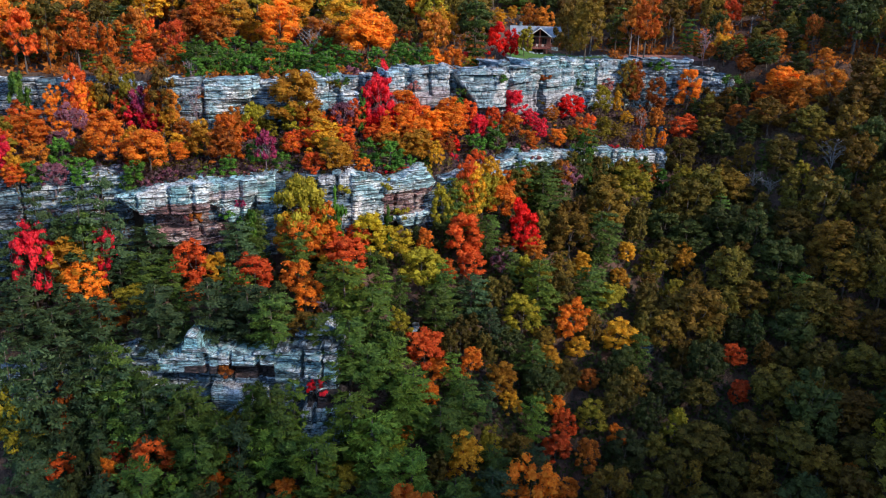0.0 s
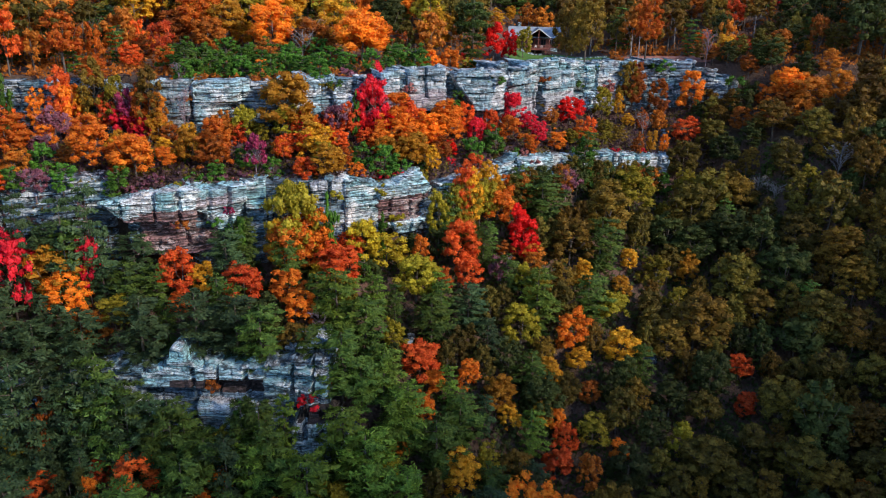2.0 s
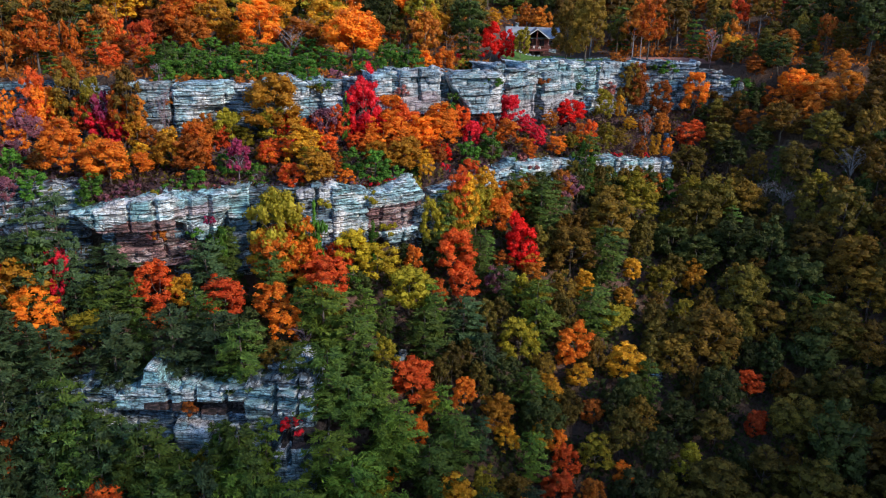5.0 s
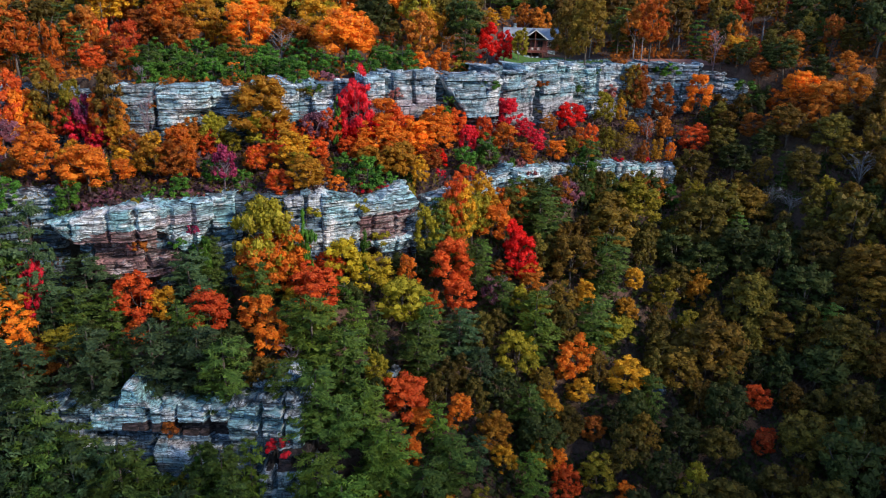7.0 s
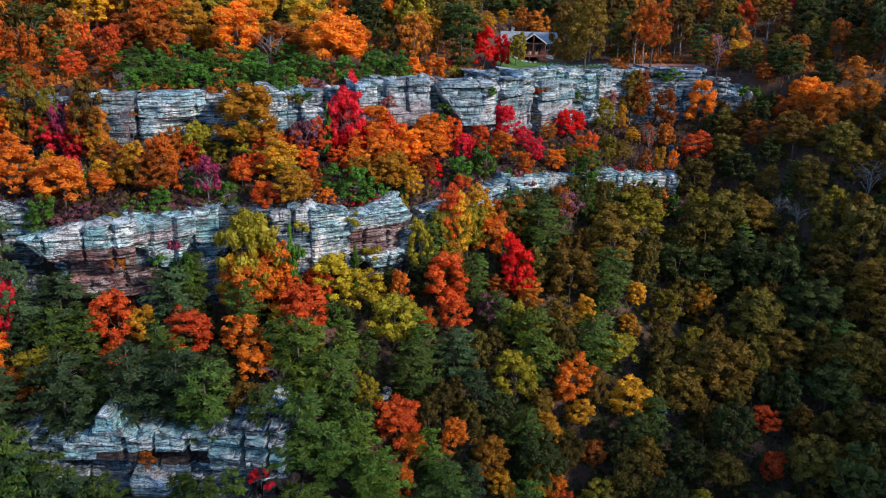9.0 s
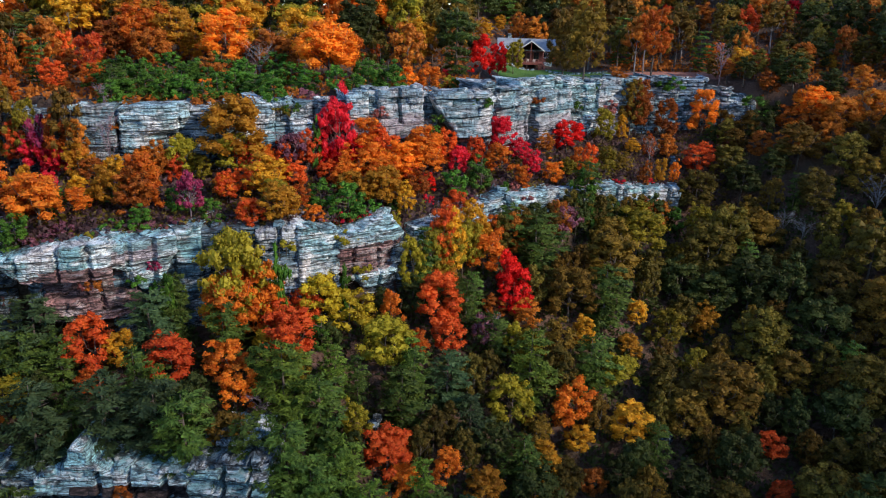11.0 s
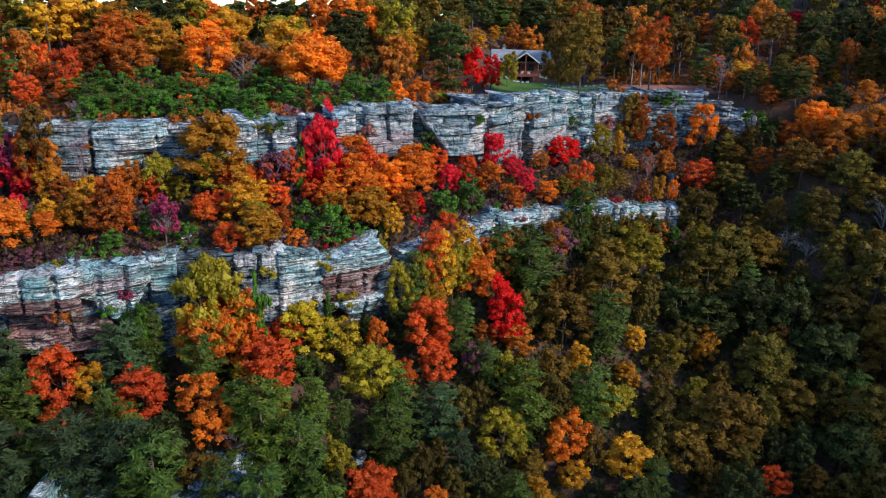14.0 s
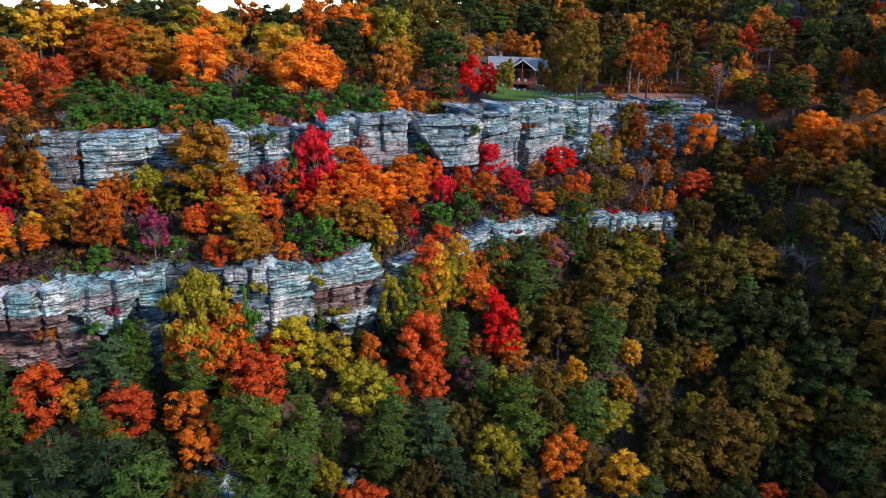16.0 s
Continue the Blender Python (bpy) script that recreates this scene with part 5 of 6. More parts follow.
# the wood's skyline behind the plateau
RIM = random.Random(33)
for k in range(26):
    x = -112 + 4.3 * k + RIM.uniform(-1, 1)
    y = 204 + 0.16 * (x + 60) + RIM.uniform(-4, 4)
    crest = 19.0 + 0.034 * (x + 13) + RIM.uniform(-1.2, 0.7)
    plant(RIM.choice(("yellow_green", "olive", "gold", "deep_green", "rust", "orange", "yellow_green")), x, y, RIM.uniform(4.2, 5.4), crest - float(ground(x, y)), "far")

# young trees against the foot of the low ledge, and pines before the lowest band
FRONT = random.Random(21)
for k in range(29):
    x = -2 + 1.75 * k + FRONT.uniform(-0.6, 0.6)
    y = float(along(x, FOOT_MID)) - FRONT.uniform(2.0, 3.2)
    low_edge = table(((-2, -15.6), (4, -15.4), (8, -15.5), (18, -15.0), (24, -14.6), (31, -15.6), (36, -16.6), (47, -18.9)), x)
    kind = FRONT.choice(("gold", "orange", "yellow_green") if x < 10 else ("cedar", "olive", "deep_green", "brown_green", "rust"))
    plant(kind, x, y, FRONT.uniform(1.9, 2.5), max(3.5, low_edge + FRONT.uniform(-0.6, 0.6) - float(ground(x, y))))
for x, y, edge in ((-48.6, 102, -36.0), (-45.4, 101.4, -36.4), (-42.4, 102.2, -37.0), (-39.4, 101.6, -36.8), (-37.6, 102.4, -39.0), (-29.2, 102.4, -37.4), (-26.2, 101.6, -36.6), (-34, 99.6, -41.4), (-30.6, 98.6, -41.0), (-24.8, 100.2, -40.5)):
    plant(FRONT.choice(("pine", "pine", "blue_pine")), x, y, FRONT.uniform(3.3, 4.0), edge - float(ground(x, y)))

# bushes on the ledges and along the brinks: x, y, foot, radius
for spot in [
    (-44.0, 125.6, -14.1, 1.8), (-10.1, 139.1, -22.3, 2.0), (-12.2, 137.8, -16.6, 1.7), (-19.9, 133.0, -16.4, 1.4), (6.6, 176.3, 0.3, 1.8), (-25.2, 156.1, -1.5, 1.6),
    (1.8, 183.5, 0.5, 2.1), (-33.5, 105.2, -46.9, 1.9),
]:
    plant_at("olive_bush", *spot)
for spot in [
    (-42.6, 122.5, -19.0, 1.4), (19.2, 182.5, -1.9, 1.8), (39.2, 202.3, -0.0, 2.4), (-49.6, 148.2, -3.0, 1.1), (-3.7, 166.5, -7.7, 1.2), (12.0, 186.3, 0.1, 1.6),
    (-34.2, 105.1, -38.3, 1.7), (-17.1, 108.7, -38.5, 1.6),
]:
    plant_at("rust_bush", *spot)
for spot in [
    (-36.5, 127.5, -17.7, 1.1),
]:
    plant_at("magenta_bush", *spot)
for spot in [
    (-38.6, 125.7, -19.2, 1.6), (-36.2, 127.8, -20.9, 1.5), (-6.3, 149.9, -15.0, 1.9), (-42.7, 129.6, -13.3, 1.7), (27.9, 190.5, -4.0, 1.8), (32.3, 194.6, -0.6, 1.5),
    (50.8, 201.8, -0.9, 2.9), (48.6, 202.1, -1.1, 2.4), (8.0, 170.3, -1.2, 2.1), (0.0, 167.7, -3.6, 1.4), (-0.2, 167.5, -5.5, 1.3), (-23.6, 156.9, -0.9, 1.7),
    (-44.2, 148.9, -7.4, 1.3), (-13.5, 180.2, 0.4, 2.1), (4.0, 181.6, 0.3, 2.3), (14.5, 183.7, 0.1, 1.4), (67.0, 199.8, -3.6, 2.6), (69.6, 199.4, -6.4, 2.6),
    (-29.7, 105.3, -41.8, 1.9),
]:
    plant_at("green_bush", *spot)
for spot in [
    (-43.9, 122.0, -18.7, 0.9), (-36.5, 131.3, -13.9, 1.0), (14.8, 163.7, -14.8, 1.8), (16.1, 160.3, -15.8, 1.5), (35.7, 196.8, -5.7, 2.5), (-9.5, 163.6, -2.2, 1.4),
]:
    plant_at("pink_brush", *spot)
for spot in [
    (-10.4, 144.0, -15.3, 2.2), (-13.3, 141.9, -14.8, 1.7), (-0.7, 154.2, -14.8, 1.4), (10.1, 158.9, -16.0, 1.2), (35.1, 177.6, -16.5, 1.5), (42.9, 183.3, -17.5, 1.4),
    (-20.0, 105.3, -40.2, 2.0),
]:
    plant_at("red_bush", *spot)
for spot in [
    (-8.1, 145.3, -16.0, 1.7), (-16.3, 139.8, -14.6, 1.7), (-35.6, 133.4, -13.4, 1.6), (-38.8, 131.4, -13.7, 1.5), (-48.5, 127.4, -13.5, 1.9), (-50.1, 125.4, -13.9, 1.5),
    (-51.5, 124.5, -13.8, 1.3), (6.4, 157.1, -15.2, 1.4), (3.6, 154.2, -15.6, 1.4), (-21.9, 163.4, -0.2, 2.3), (-25.2, 172.3, -0.3, 2.0), (42.4, 200.8, -1.4, 2.9),
    (-16.5, 160.4, -7.3, 1.8), (60.1, 197.5, -12.3, 2.4), (-27.8, 108.8, -37.1, 1.5), (-40.2, 108.3, -38.5, 1.3),
]:
    plant_at("mauve_bush", *spot)
for spot in [
    (20.3, 183.4, -7.8, 2.0), (60.9, 201.0, -7.3, 3.0), (63.6, 200.4, -9.5, 3.0),
]:
    plant_at("dark_bush", *spot)


def cliff_clear(x, y):
    """How far a place keeps from the rock faces and the lawn."""
    d = min(abs(y - float(along(x, FOOT_UP)) - 0.5), abs(y - float(along(x, FOOT_MID)) - 0.5) if x < 49 else 99, abs(y - float(along(x, FOOT_LOW))) if x < -8 else 99)
    lawn = 8 < x < 40 and float(along(x, FOOT_UP)) < y < 244 or 39 < x < 66 and 0 < y - float(along(x, FOOT_UP)) < 18
    return 0 if lawn else d


ZONES = [
    # x range, y range, number of tries, crown radius, spacing, kinds with their shares
    ((-80, -46), (84, 130), 500, (3.0, 4.8), 0.62, {"pine": 2, "blue_pine": 5, "deep_green": 2, "gold": 0.5, "vermilion": 0.2}),
    ((-46, -8), (84, 130), 500, (3.2, 5.0), 0.62, {"pine": 3.5, "light_pine": 2.5, "blue_pine": 0.7, "yellow_green": 1.2, "deep_green": 1, "gold": 0.7, "orange": 0.4}),
    ((-8, 16), (86, 150), 400, (3.2, 5.0), 0.62, {"pine": 2.5, "light_pine": 1.5, "blue_pine": 1, "olive": 2, "gold": 0.5, "yellow_green": 0.8, "deep_green": 1, "orange": 0.4}),
    ((16, 140), (86, 205), 2300, (3.6, 5.6), 0.62, {"olive": 5, "brown_green": 4, "deep_green": 2.2, "yellow_green": 0.8, "pine": 0.8, "rust": 0.6}),
    ((-110, 50), (112, 205), 1500, (2.2, 3.4), 0.62, {"orange": 3, "gold": 2, "vermilion": 2, "crimson": 1, "rust": 1, "cedar": 3.5, "magenta": 0.5, "yellow_green": 0.7}),
    ((-120, -4), (148, 190), 900, (3.4, 4.8), 0.6, {"orange": 2.6, "rust": 2.4, "gold": 1.6, "brown_green": 1.4, "olive": 1.2, "vermilion": 0.7, "pine": 0.8}),
    ((-120, 36), (150, 285), 1900, (3.6, 5.2), 0.62, {"orange": 1.2, "rust": 2.2, "gold": 0.6, "olive": 2, "brown_green": 2.5, "pine": 1.5, "deep_green": 2}),
    ((-30, 75), (246, 302), 700, (4.5, 6.0), 0.45, {"olive": 2, "deep_green": 1, "pine": 1.2, "brown_green": 3, "rust": 2.2}),
    ((30, 150), (195, 290), 1200, (3.8, 5.6), 0.62, {"olive": 3, "deep_green": 2.5, "brown_green": 2.5, "pine": 2, "rust": 1.2}),
]
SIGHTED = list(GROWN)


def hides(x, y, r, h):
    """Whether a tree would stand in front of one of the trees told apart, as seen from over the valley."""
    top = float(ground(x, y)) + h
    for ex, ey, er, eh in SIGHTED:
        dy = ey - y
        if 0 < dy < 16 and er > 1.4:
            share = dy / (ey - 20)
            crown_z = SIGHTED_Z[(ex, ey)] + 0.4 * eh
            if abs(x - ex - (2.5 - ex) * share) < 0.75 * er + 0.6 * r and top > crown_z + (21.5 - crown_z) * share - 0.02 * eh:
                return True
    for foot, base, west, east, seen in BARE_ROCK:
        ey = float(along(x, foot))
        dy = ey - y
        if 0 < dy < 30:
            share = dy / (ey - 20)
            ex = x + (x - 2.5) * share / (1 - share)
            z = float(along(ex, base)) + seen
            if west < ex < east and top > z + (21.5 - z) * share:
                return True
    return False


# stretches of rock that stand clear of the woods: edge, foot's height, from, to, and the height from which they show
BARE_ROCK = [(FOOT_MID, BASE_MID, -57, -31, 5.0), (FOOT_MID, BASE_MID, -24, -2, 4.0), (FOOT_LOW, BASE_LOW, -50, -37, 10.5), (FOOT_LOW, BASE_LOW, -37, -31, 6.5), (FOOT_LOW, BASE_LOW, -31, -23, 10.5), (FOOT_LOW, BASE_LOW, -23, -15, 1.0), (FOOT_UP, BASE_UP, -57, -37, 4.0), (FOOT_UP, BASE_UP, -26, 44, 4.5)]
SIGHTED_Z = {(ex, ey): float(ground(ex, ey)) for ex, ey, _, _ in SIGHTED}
WOOD = random.Random(5)
for scale, more in ((1.0, 1.0), (0.55, 1.6)):
    for zone, ((xa, xb), (ya, yb), tries, (ra, rb), gap, shares) in enumerate(ZONES):
        for _ in range(int(tries * more)):
            x, y, r = WOOD.uniform(xa, xb), WOOD.uniform(ya, yb), scale * WOOD.uniform(ra, rb)
            kind = WOOD.choices(list(shares), list(shares.values()))[0]
            low, mid, up = float(along(x, FOOT_LOW)), float(along(x, FOOT_MID)), float(along(x, FOOT_UP))
            if zone == 4 and not mid + 2 < y < up - 1.5 or zone < 4 and y > (mid - 1.5 if x < 49 else up - 1.5) or zone >= 5 and -6 < x < 10 and y < up + 32 or zone >= 5 and y < up + (12 if -72 < x < -6 else 5):
                continue
            if abs(x - 2) > 0.62 * y + 4 or scale < 1 and y > up + 30:
                continue
            if cliff_clear(x, y) < 1.2 + r * 0.4 or any((x - a) ** 2 + (y - b) ** 2 < (gap * (r + c)) ** 2 for a, b, c, _ in GROWN):
                continue
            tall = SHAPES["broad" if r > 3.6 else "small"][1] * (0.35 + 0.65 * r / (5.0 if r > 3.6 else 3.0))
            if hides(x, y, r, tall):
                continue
            plant(kind, x, y, r, far="far" if zone >= 5 else "wood" if zone < 4 and r > 3.2 else None)


# ---- undergrowth ----
def undergrowth(name, label, mat, seed, count, xr, yr, keep, size, tall):
    """Low brush over the ground between the trees."""
    rng = np.random.default_rng(seed)
    x, y = rng.uniform(*xr, count), rng.uniform(*yr, count)
    ok = keep(x, y) & (np.abs(x - 2) < 0.62 * y + 2)
    x, y = x[ok], y[ok]
    per = 7
    cx, cy = np.repeat(x, per) + rng.normal(size=per * len(x)) * 0.45, np.repeat(y, per) + rng.normal(size=per * len(x)) * 0.45
    z = ground(cx, cy) + rng.random(len(cx)) ** 1.4 * tall
    normals = rng.normal(size=(len(cx), 3)) * 0.6 + np.array([0, -0.3, 0.8])
    normals /= np.linalg.norm(normals, axis=1, keepdims=True)
    v, f = leaf_quads(np.stack([cx, cy, z], 1), normals, size * rng.uniform(0.6, 1.4, len(cx)), rng, 1.5)
    tagged(new(name, mesh_from(name, v.tolist(), f.tolist(), mat)), label, "undergrowth", kind="stuff")


def on_slope(x, y):
    return (y < along(x, FOOT_MID) - 0.6) & (np.abs(y - along(x, FOOT_LOW) - 0.8) > 1.2)


def on_terrace(x, y):
    return (y > along(x, FOOT_MID) + 1.4) & (y < along(x, FOOT_UP) - 0.6) & (x < 60)


def on_plateau(x, y):
    return (y > along(x, FOOT_UP) + 2.5) & ((x < 8) | (x > 66) | (y > np.where(x < 40, 243, along(x, FOOT_UP) + 17)))


undergrowth("slope_brush", "dark green and brown brush under the slope's trees", LEAVES["deep_green"], 1, 12000, (-80, 110), (92, 185), on_slope, 0.5, 1.6)
undergrowth("terrace_brush", "brownish purple brush on the terrace between the cliffs", LEAVES["dry_brush"], 2, 12000, (-105, 62), (112, 205), on_terrace, 0.45, 1.5)
undergrowth("terrace_ferns", "green and rusty ferns on the terrace", LEAVES["olive"], 3, 8000, (-105, 62), (112, 205), on_terrace, 0.4, 1.2)
undergrowth("plateau_brush", "rusty brush along the plateau", LEAVES["rust"], 4, 7000, (-115, 140), (145, 250), on_plateau, 0.5, 1.4)


# ---- the cabin and its yard ----
def wood_material(name, dark, light, scale=2.0):
    m, nt, bsdf = material(name)
    col = ramp(nt, noise_of(nt, scale, 5.0, 0.65, (0.3, 1, 4)), [(0.3, dark), (0.7, light)])
    nt.links.new(col, bsdf.inputs["Base Color"])
    bsdf.inputs["Roughness"].default_value = 0.75
    bumped(nt, bsdf, noise_of(nt, 6.0, 4.0, 0.6, (0.2, 1, 4)), 0.4, 0.03)
    return m


CLADDING = wood_material("red_brown_cladding", (0.13, 0.045, 0.035), (0.26, 0.1, 0.075))
DECKING = wood_material("red_stained_decking", (0.2, 0.06, 0.05), (0.36, 0.13, 0.1))
TRIM = wood_material("white_trim", (0.6, 0.6, 0.58), (0.8, 0.8, 0.78))
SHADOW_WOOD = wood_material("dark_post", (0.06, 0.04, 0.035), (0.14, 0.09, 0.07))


def roof_material():
    m, nt, bsdf = material("grey_roof_sheet")
    col = ramp(nt, noise_of(nt, 1.2, 5.0, 0.6), [(0.3, (0.24, 0.28, 0.32)), (0.7, (0.42, 0.46, 0.5))])
    nt.links.new(col, bsdf.inputs["Base Color"])
    bsdf.inputs["Roughness"].default_value = 0.5
    bsdf.inputs["Metallic"].default_value = 0.3
    return m


ROOFING = roof_material()
GLASS, _nt, _b = material("dark_window_glass")
_b.inputs["Base Color"].default_value = (0.02, 0.025, 0.03, 1)
_b.inputs["Roughness"].default_value = 0.06


def box(lo, hi, bevel=0.0):
    bm = bmesh.new()
    mid = [(a + b) / 2 for a, b in zip(lo, hi)]
    bmesh.ops.create_cube(bm, size=1.0, matrix=Matrix.Translation(mid) @ Matrix.Diagonal((*[b - a for a, b in zip(lo, hi)], 1)))
    if bevel:
        bmesh.ops.bevel(bm, geom=bm.edges[:], offset=bevel, segments=1, affect="EDGES")
    return bm


def slab(points, thick):
    """A sheet through the given corners, thickened downwards."""
    bm = bmesh.new()
    top = [bm.verts.new(p) for p in points]
    low = [bm.verts.new((p[0], p[1], p[2] - thick)) for p in points]
    bm.faces.new(top)
    bm.faces.new(low[::-1])
    for i in range(len(points)):
        j = (i + 1) % len(points)
        bm.faces.new((top[j], top[i], low[i], low[j]))
    bmesh.ops.recalc_face_normals(bm, faces=bm.faces[:])
    return bm


def cabin():
    floor, foot = 0.85, -1.6
    house = tagged(new("cabin"), "red-brown wooden cabin with a grey roof and a deck", "house")
    wall = part("wall", box((14.2, 234.6, floor), (27.6, 241.4, 4.1)), CLADDING, house)
    part("foundation", box((14.3, 234.7, foot), (27.5, 241.3, floor - 0.004)), ROCK, house, "pale stone foundation")
    # long roof: two slopes, ridge along x
    part("roof", slab([(13.4, 233.4, 3.7), (28.4, 233.4, 3.7), (28.4, 238, 6.3), (13.4, 238, 6.3)], 0.16), ROOFING, house, "grey sheet roof")
    part("roof", slab([(13.4, 242.6, 3.7), (13.4, 238.004, 6.3), (28.4, 238.004, 6.3), (28.4, 242.6, 3.7)], 0.16), ROOFING, house, "grey sheet roof")
    for x in (14.2, 27.5):
        part("gable_wall", slab([(x, 234.6, 4.1), (x + 0.1, 234.6, 4.1), (x + 0.1, 238, 6.1), (x, 238, 6.1)], 0.02), CLADDING, house)
    part("chimney", box((16.2, 238.4, 5.6), (17.1, 239.3, 7.3), 0.03), ROCK, house, "short stone chimney")
    # the porch's gable, ridge along y
    part("porch_roof", slab([(18.4, 230.6, 3.9), (21.7, 230.6, 6.25), (21.7, 238, 6.25), (18.4, 236, 3.9)], 0.16), ROOFING, house, "grey sheet roof")
    part("porch_roof", slab([(21.704, 230.6, 6.25), (25.0, 230.6, 3.9), (25.0, 236, 3.9), (21.704, 238, 6.25)], 0.16), ROOFING, house, "grey sheet roof")
    part("fascia", slab([(18.3, 230.52, 3.96), (18.3, 230.58, 3.96), (21.7, 230.58, 6.36), (21.7, 230.52, 6.36)], 0.28), TRIM, house, "white painted fascia board")
    part("fascia", slab([(21.704, 230.52, 6.36), (21.704, 230.58, 6.36), (25.1, 230.58, 3.96), (25.1, 230.52, 3.96)], 0.28), TRIM, house, "white painted fascia board")
    bm = bmesh.new()
    bm.faces.new([bm.verts.new(p) for p in ((18.9, 233.2, 4.0), (24.5, 233.2, 4.0), (21.7, 233.2, 5.95))])
    bmesh.ops.solidify(bm, geom=bm.faces[:], thickness=0.1)
    part("porch_gable", bm, CLADDING, house)
    # openings: a door between tall windows on the porch, a row of windows in the wing
    for x0, x1 in ((19.3, 20.7), (22.7, 24.1), (25.2, 26.2), (26.4, 27.2), (15.2, 16.6)):
        low = floor + (0.15 if x0 < 25 and x0 > 17 else 0.95)
        frame_part = part("window", box((x0, 234.52, low), (x1, 234.597, floor + 2.35), 0.01), TRIM if x0 > 25 else SHADOW_WOOD, house, "window in a wooden frame")
        part("pane", box((x0 + 0.08, 234.49, low + 0.08), ((x0 + x1) / 2 - 0.03, 234.518, floor + 2.27)), GLASS, frame_part)
        part("pane", box(((x0 + x1) / 2 + 0.03, 234.49, low + 0.08), (x1 - 0.08, 234.518, floor + 2.27)), GLASS, frame_part)
    door = part("door", box((21.1, 234.52, floor), (22.2, 234.597, floor + 2.1), 0.01), SHADOW_WOOD, house, "dark wooden door")
    part("handle", box((22.02, 234.45, floor + 1.0), (22.08, 234.518, floor + 1.12)), TRIM, door)
    # the deck with its posts, rails and stairs
    for i in range(18):
        y = 230.2 + i * 0.244
        part("deck_board", box((18.3, y, floor - 0.09), (25.0, y + 0.225, floor - 0.02)), DECKING, house)
    part("deck_beam", box((18.35, 230.25, floor - 0.34), (24.95, 230.4, floor - 0.094)), DECKING, house)
    for x in (18.5, 20.7, 22.8, 24.7):
        part("deck_post", box((x, 230.26, foot), (x + 0.18, 230.44, floor - 0.344)), SHADOW_WOOD, house)
    for x in (18.5, 21.6, 24.7):
        part("porch_post", box((x, 230.7, floor), (x + 0.16, 230.86, 4.0 if x != 21.6 else 6.0)), DECKING, house)
    for x0, x1 in ((18.35, 23.5),):
        rail = part("railing", box((x0, 230.22, floor + 0.92), (x1, 230.34, floor + 1.0)), DECKING, house, "red-stained deck railing")
        part("bottom_rail", box((x0, 230.25, floor + 0.1), (x1, 230.31, floor + 0.17)), DECKING, rail)
        for k in range(int((x1 - x0) / 0.3) + 1):
            part("baluster", box((x0 + k * 0.3, 230.25, floor + 0.17), (x0 + k * 0.3 + 0.06, 230.31, floor + 0.92)), DECKING, rail)
    for y0 in (230.3,):
        rail = part("railing", box((18.3, y0 + 0.1, floor + 0.92), (18.42, 234.4, floor + 1.0)), DECKING, house, "red-stained deck railing")
        for k in range(13):
            part("baluster", box((18.33, y0 + 0.3 + k * 0.3, floor), (18.39, y0 + 0.36 + k * 0.3, floor + 0.92)), DECKING, rail)
    for k in range(9):
        part("step", box((23.6, 229.9 - k * 0.28, floor - 0.24 - k * 0.19), (24.9, 230.2 - k * 0.28, floor - 0.19 - k * 0.19)), DECKING, house)
    for x in (23.55, 24.95):
        part("stair_stringer", slab([(x, 230.25, floor - 0.1), (x + 0.06, 230.25, floor - 0.1), (x + 0.06, 227.5, floor - 1.95), (x, 227.5, floor - 1.95)], 0.3), DECKING, house)
        part("stair_rail", slab([(x, 230.25, floor + 0.95), (x + 0.06, 230.25, floor + 0.95), (x + 0.06, 227.7, floor - 0.85), (x, 227.7, floor - 0.85)], 0.1), DECKING, house)
        part("stair_post", box((x, 227.6, floor - 2.1), (x + 0.08, 227.7, floor - 0.9)), DECKING, house)


cabin()


def deck_chair(x, y, turn):
    """A plain white garden chair."""
    chair = tagged(new("garden_chair"), "white wooden garden chair on the deck", "chair", "chairs on the deck")
    part("seat", box((-0.28, -0.25, 0.36), (0.28, 0.28, 0.41)), TRIM, chair)
    for k in range(4):
        part("back_slat", box((-0.26 + k * 0.14, 0.26, 0.42), (-0.16 + k * 0.14, 0.3, 0.98)), TRIM, chair)
    for x1, y1 in ((-0.27, -0.24), (0.21, -0.24), (-0.27, 0.22), (0.21, 0.22)):
        part("leg", box((x1, y1, 0), (x1 + 0.06, y1 + 0.06, 0.358)), TRIM, chair)
    for x1 in (-0.33, 0.27):
        part("armrest", box((x1, -0.25, 0.56), (x1 + 0.06, 0.28, 0.6)), TRIM, chair)
    chair.matrix_basis = pose(x, y, 0.832, 0, 0, turn)


deck_chair(19.6, 231.6, 170)
deck_chair(21.0, 231.7, 190)
deck_chair(22.6, 231.5, 185)


def patch(name, label, mat, centre, reach, lift, seed, kind="structure"):
    """A sheet of turf or bare soil that follows the ground, with an uneven edge."""
    rng = random.Random(seed)
    verts, faces, rings, spokes = [], [], 14, 56
    cx, cy = centre
    for k in range(rings + 1):
        for w in range(spokes):
            a = 2 * math.pi * w / spokes
            f = k / rings * (1 + 0.16 * noise.noise(Vector((math.cos(a) * 1.7, math.sin(a) * 1.7, seed))))
            x, y = cx + reach[0] * f * math.cos(a), cy + reach[1] * f * math.sin(a)
            verts.append((x, y, float(ground(x, y)) + lift * (1 if k < rings else -1)))
    for k in range(rings):
        for w in range(spokes):
            n = (w + 1) % spokes
            faces.append((k * spokes + w, k * spokes + n, (k + 1) * spokes + n, (k + 1) * spokes + w))
    ob = new(name, mesh_from(name, verts, faces, mat, True))
    tagged(ob, label, "ground", kind=kind)


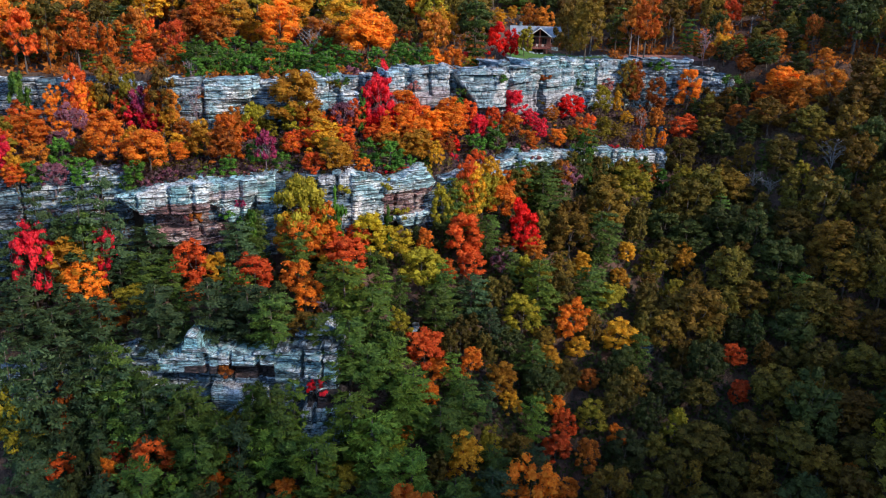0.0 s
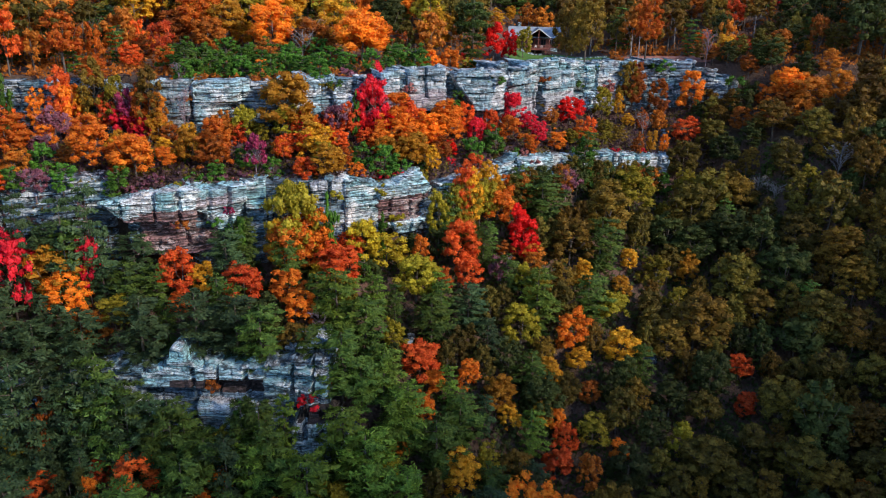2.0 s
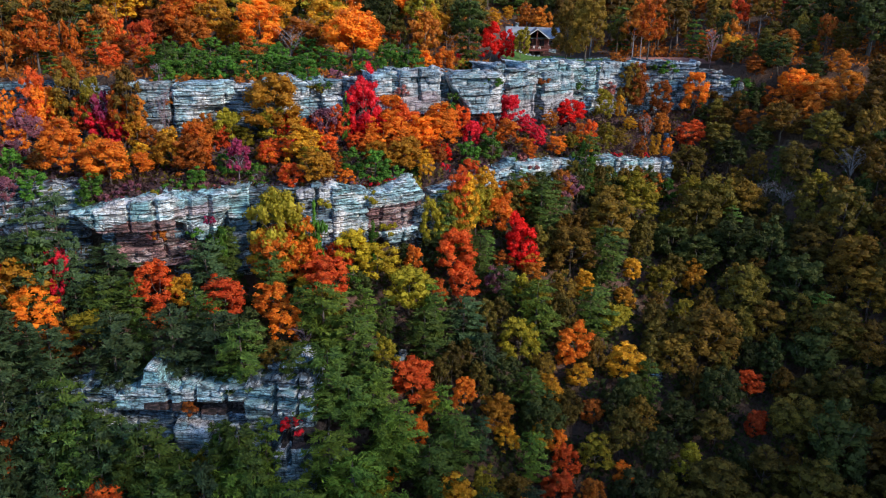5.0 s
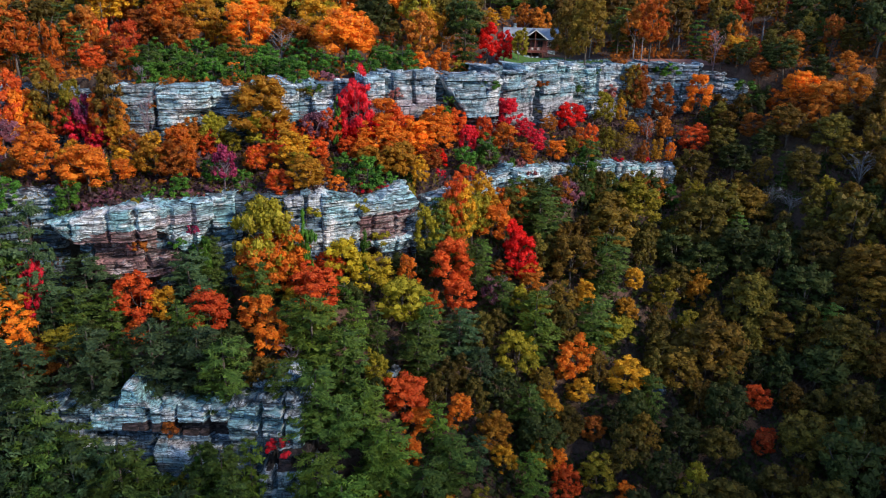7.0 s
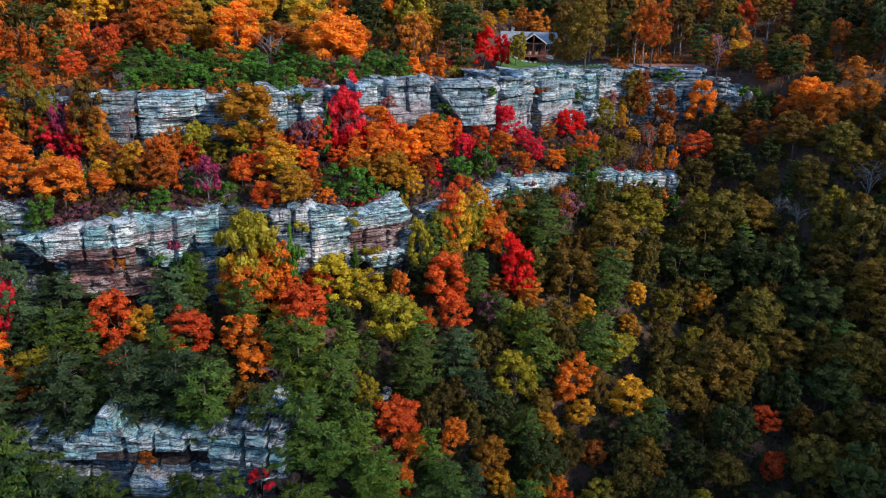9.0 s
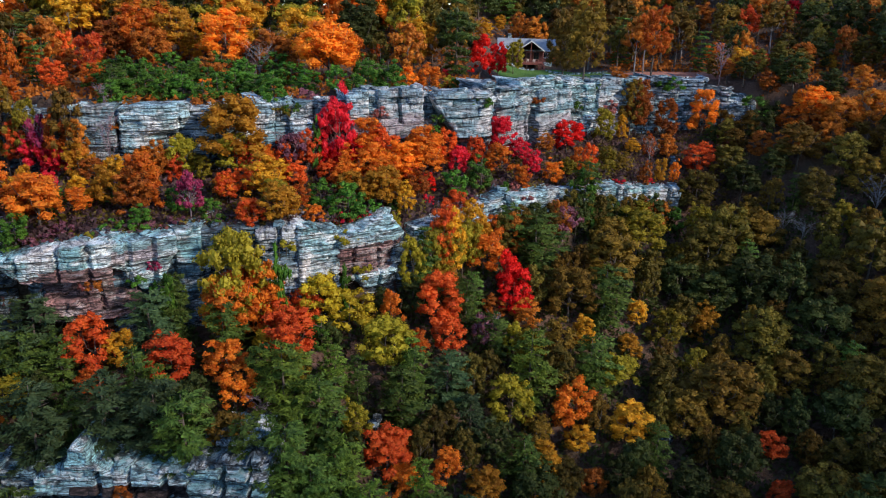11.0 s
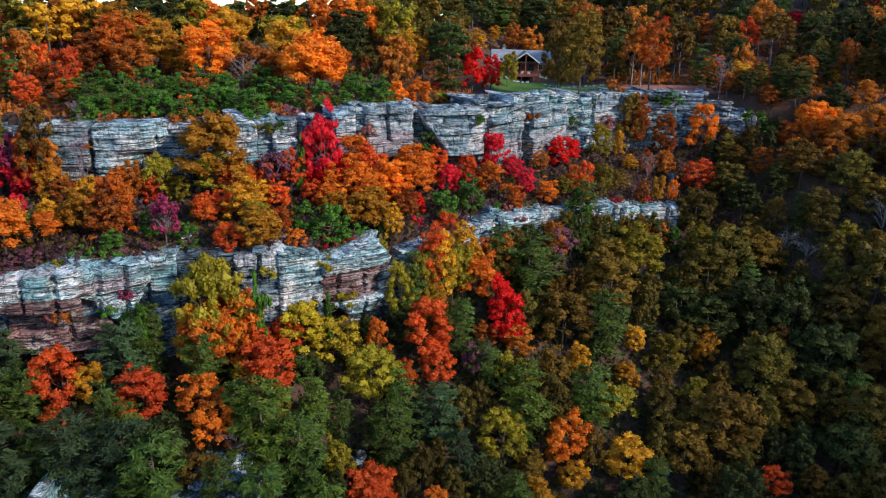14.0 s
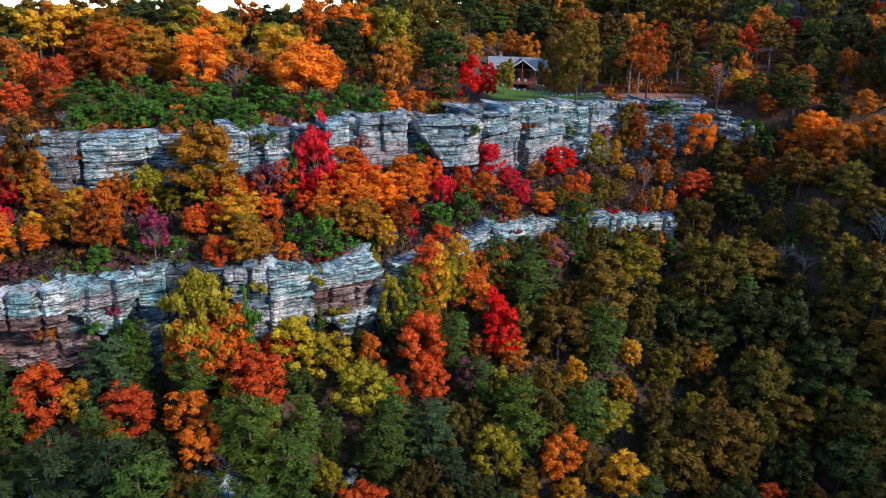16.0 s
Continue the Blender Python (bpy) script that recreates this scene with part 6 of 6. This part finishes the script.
def turf_material(name, dark, mid, light):
    m, nt, bsdf = material(name)
    col = ramp(nt, noise_of(nt, 1.3, 7.0, 0.72), [(0.3, dark), (0.5, mid), (0.72, light)])
    nt.links.new(col, bsdf.inputs["Base Color"])
    bsdf.inputs["Roughness"].default_value = 0.95
    bumped(nt, bsdf, noise_of(nt, 7.0, 5.0, 0.7), 1.0, 0.12)
    return m


LAWN = turf_material("lawn", (0.03, 0.08, 0.012), (0.06, 0.16, 0.022), (0.12, 0.22, 0.04))
BARE = turf_material("bare_sandy_soil", (0.16, 0.1, 0.08), (0.3, 0.22, 0.19), (0.42, 0.34, 0.3))
DRY = turf_material("rusty_dry_grass", (0.22, 0.09, 0.065), (0.38, 0.17, 0.13), (0.48, 0.26, 0.2))
patch("lawn", "mown green lawn in front of the cabin", LAWN, (26, 217), (15, 12.5), 0.05, 3)
patch("bare_soil", "pale bare soil along the cliff's brink", BARE, (24.5, 202), (15, 7), 0.1, 5)
patch("dry_grass", "rusty dry grass above the cliff", DRY, (53, 214), (12, 8.5), 0.07, 7)


def boulder(x, y, size, seed):
    v, f = [], []
    rock_block(v, f, (0, 0, 0), (size, size * 0.8, size * 0.55), seed)
    ob = new("boulder", mesh_from("boulder", v, f, ROCK))
    ob.matrix_basis = pose(x, y, float(ground(x, y)) + size * 0.3)
    tagged(ob, "pale weathered boulder bordering the lawn", "stone", "stones along the lawn")


STONES = random.Random(9)
# rows of stones: from, to, number
for (xa, ya), (xb, yb), count in (((14, 227.5), (23, 228.2), 13), ((25.5, 227), (30, 224), 8), ((28, 221), (40, 222.5), 16), ((33, 211.5), (41, 213), 12), ((15, 203), (25, 200), 12), ((40, 211), (44, 208), 6)):
    for k in range(count):
        f = (k + STONES.uniform(-0.3, 0.3)) / count
        boulder(xa + (xb - xa) * f + STONES.uniform(-0.3, 0.3), ya + (yb - ya) * f + STONES.uniform(-0.5, 0.5), STONES.uniform(0.25, 0.6), STONES.randrange(9999))


def outcrop(x, y, blocks, size, mat, label):
    """Rock that shows through the trees: a few stacked and leaning slabs."""
    rng = random.Random(int(x * 10))
    thing = tagged(new("rock_outcrop"), label, "rock")
    z = float(ground(x, y))
    for k in range(blocks):
        v, f = [], []
        s = size * rng.uniform(0.7, 1.15) * (1 - 0.08 * k)
        rock_block(v, f, (x + rng.uniform(-0.5, 0.5) * size, y + rng.uniform(-0.3, 0.3) * size, z + (k + 0.35) * size * 0.62), (s, s * 0.8, s * 0.5), rng.randrange(9999))
        part_mesh("rock_slab", mesh_from("rock_slab", v, f, mat), thing)


outcrop(49.2, 190.6, 5, 1.15, ROCK_BLUE, "blue-grey rock pinnacle among the trees")
outcrop(-6.9, 109.6, 6, 1.3, ROCK, "pale rock outcrop among the pines")
outcrop(-4.6, 110.4, 4, 1.0, ROCK, "pale rock outcrop among the pines")
outcrop(40.4, 139.5, 4, 1.5, ROCK_BLUE, "dark grey rock among the oaks")
outcrop(37.3, 133.6, 3, 1.3, ROCK_BLUE, "dark grey rock among the oaks")
outcrop(-6.3, 123.2, 3, 1.2, ROCK_BLUE, "dark grey rock among the oaks")
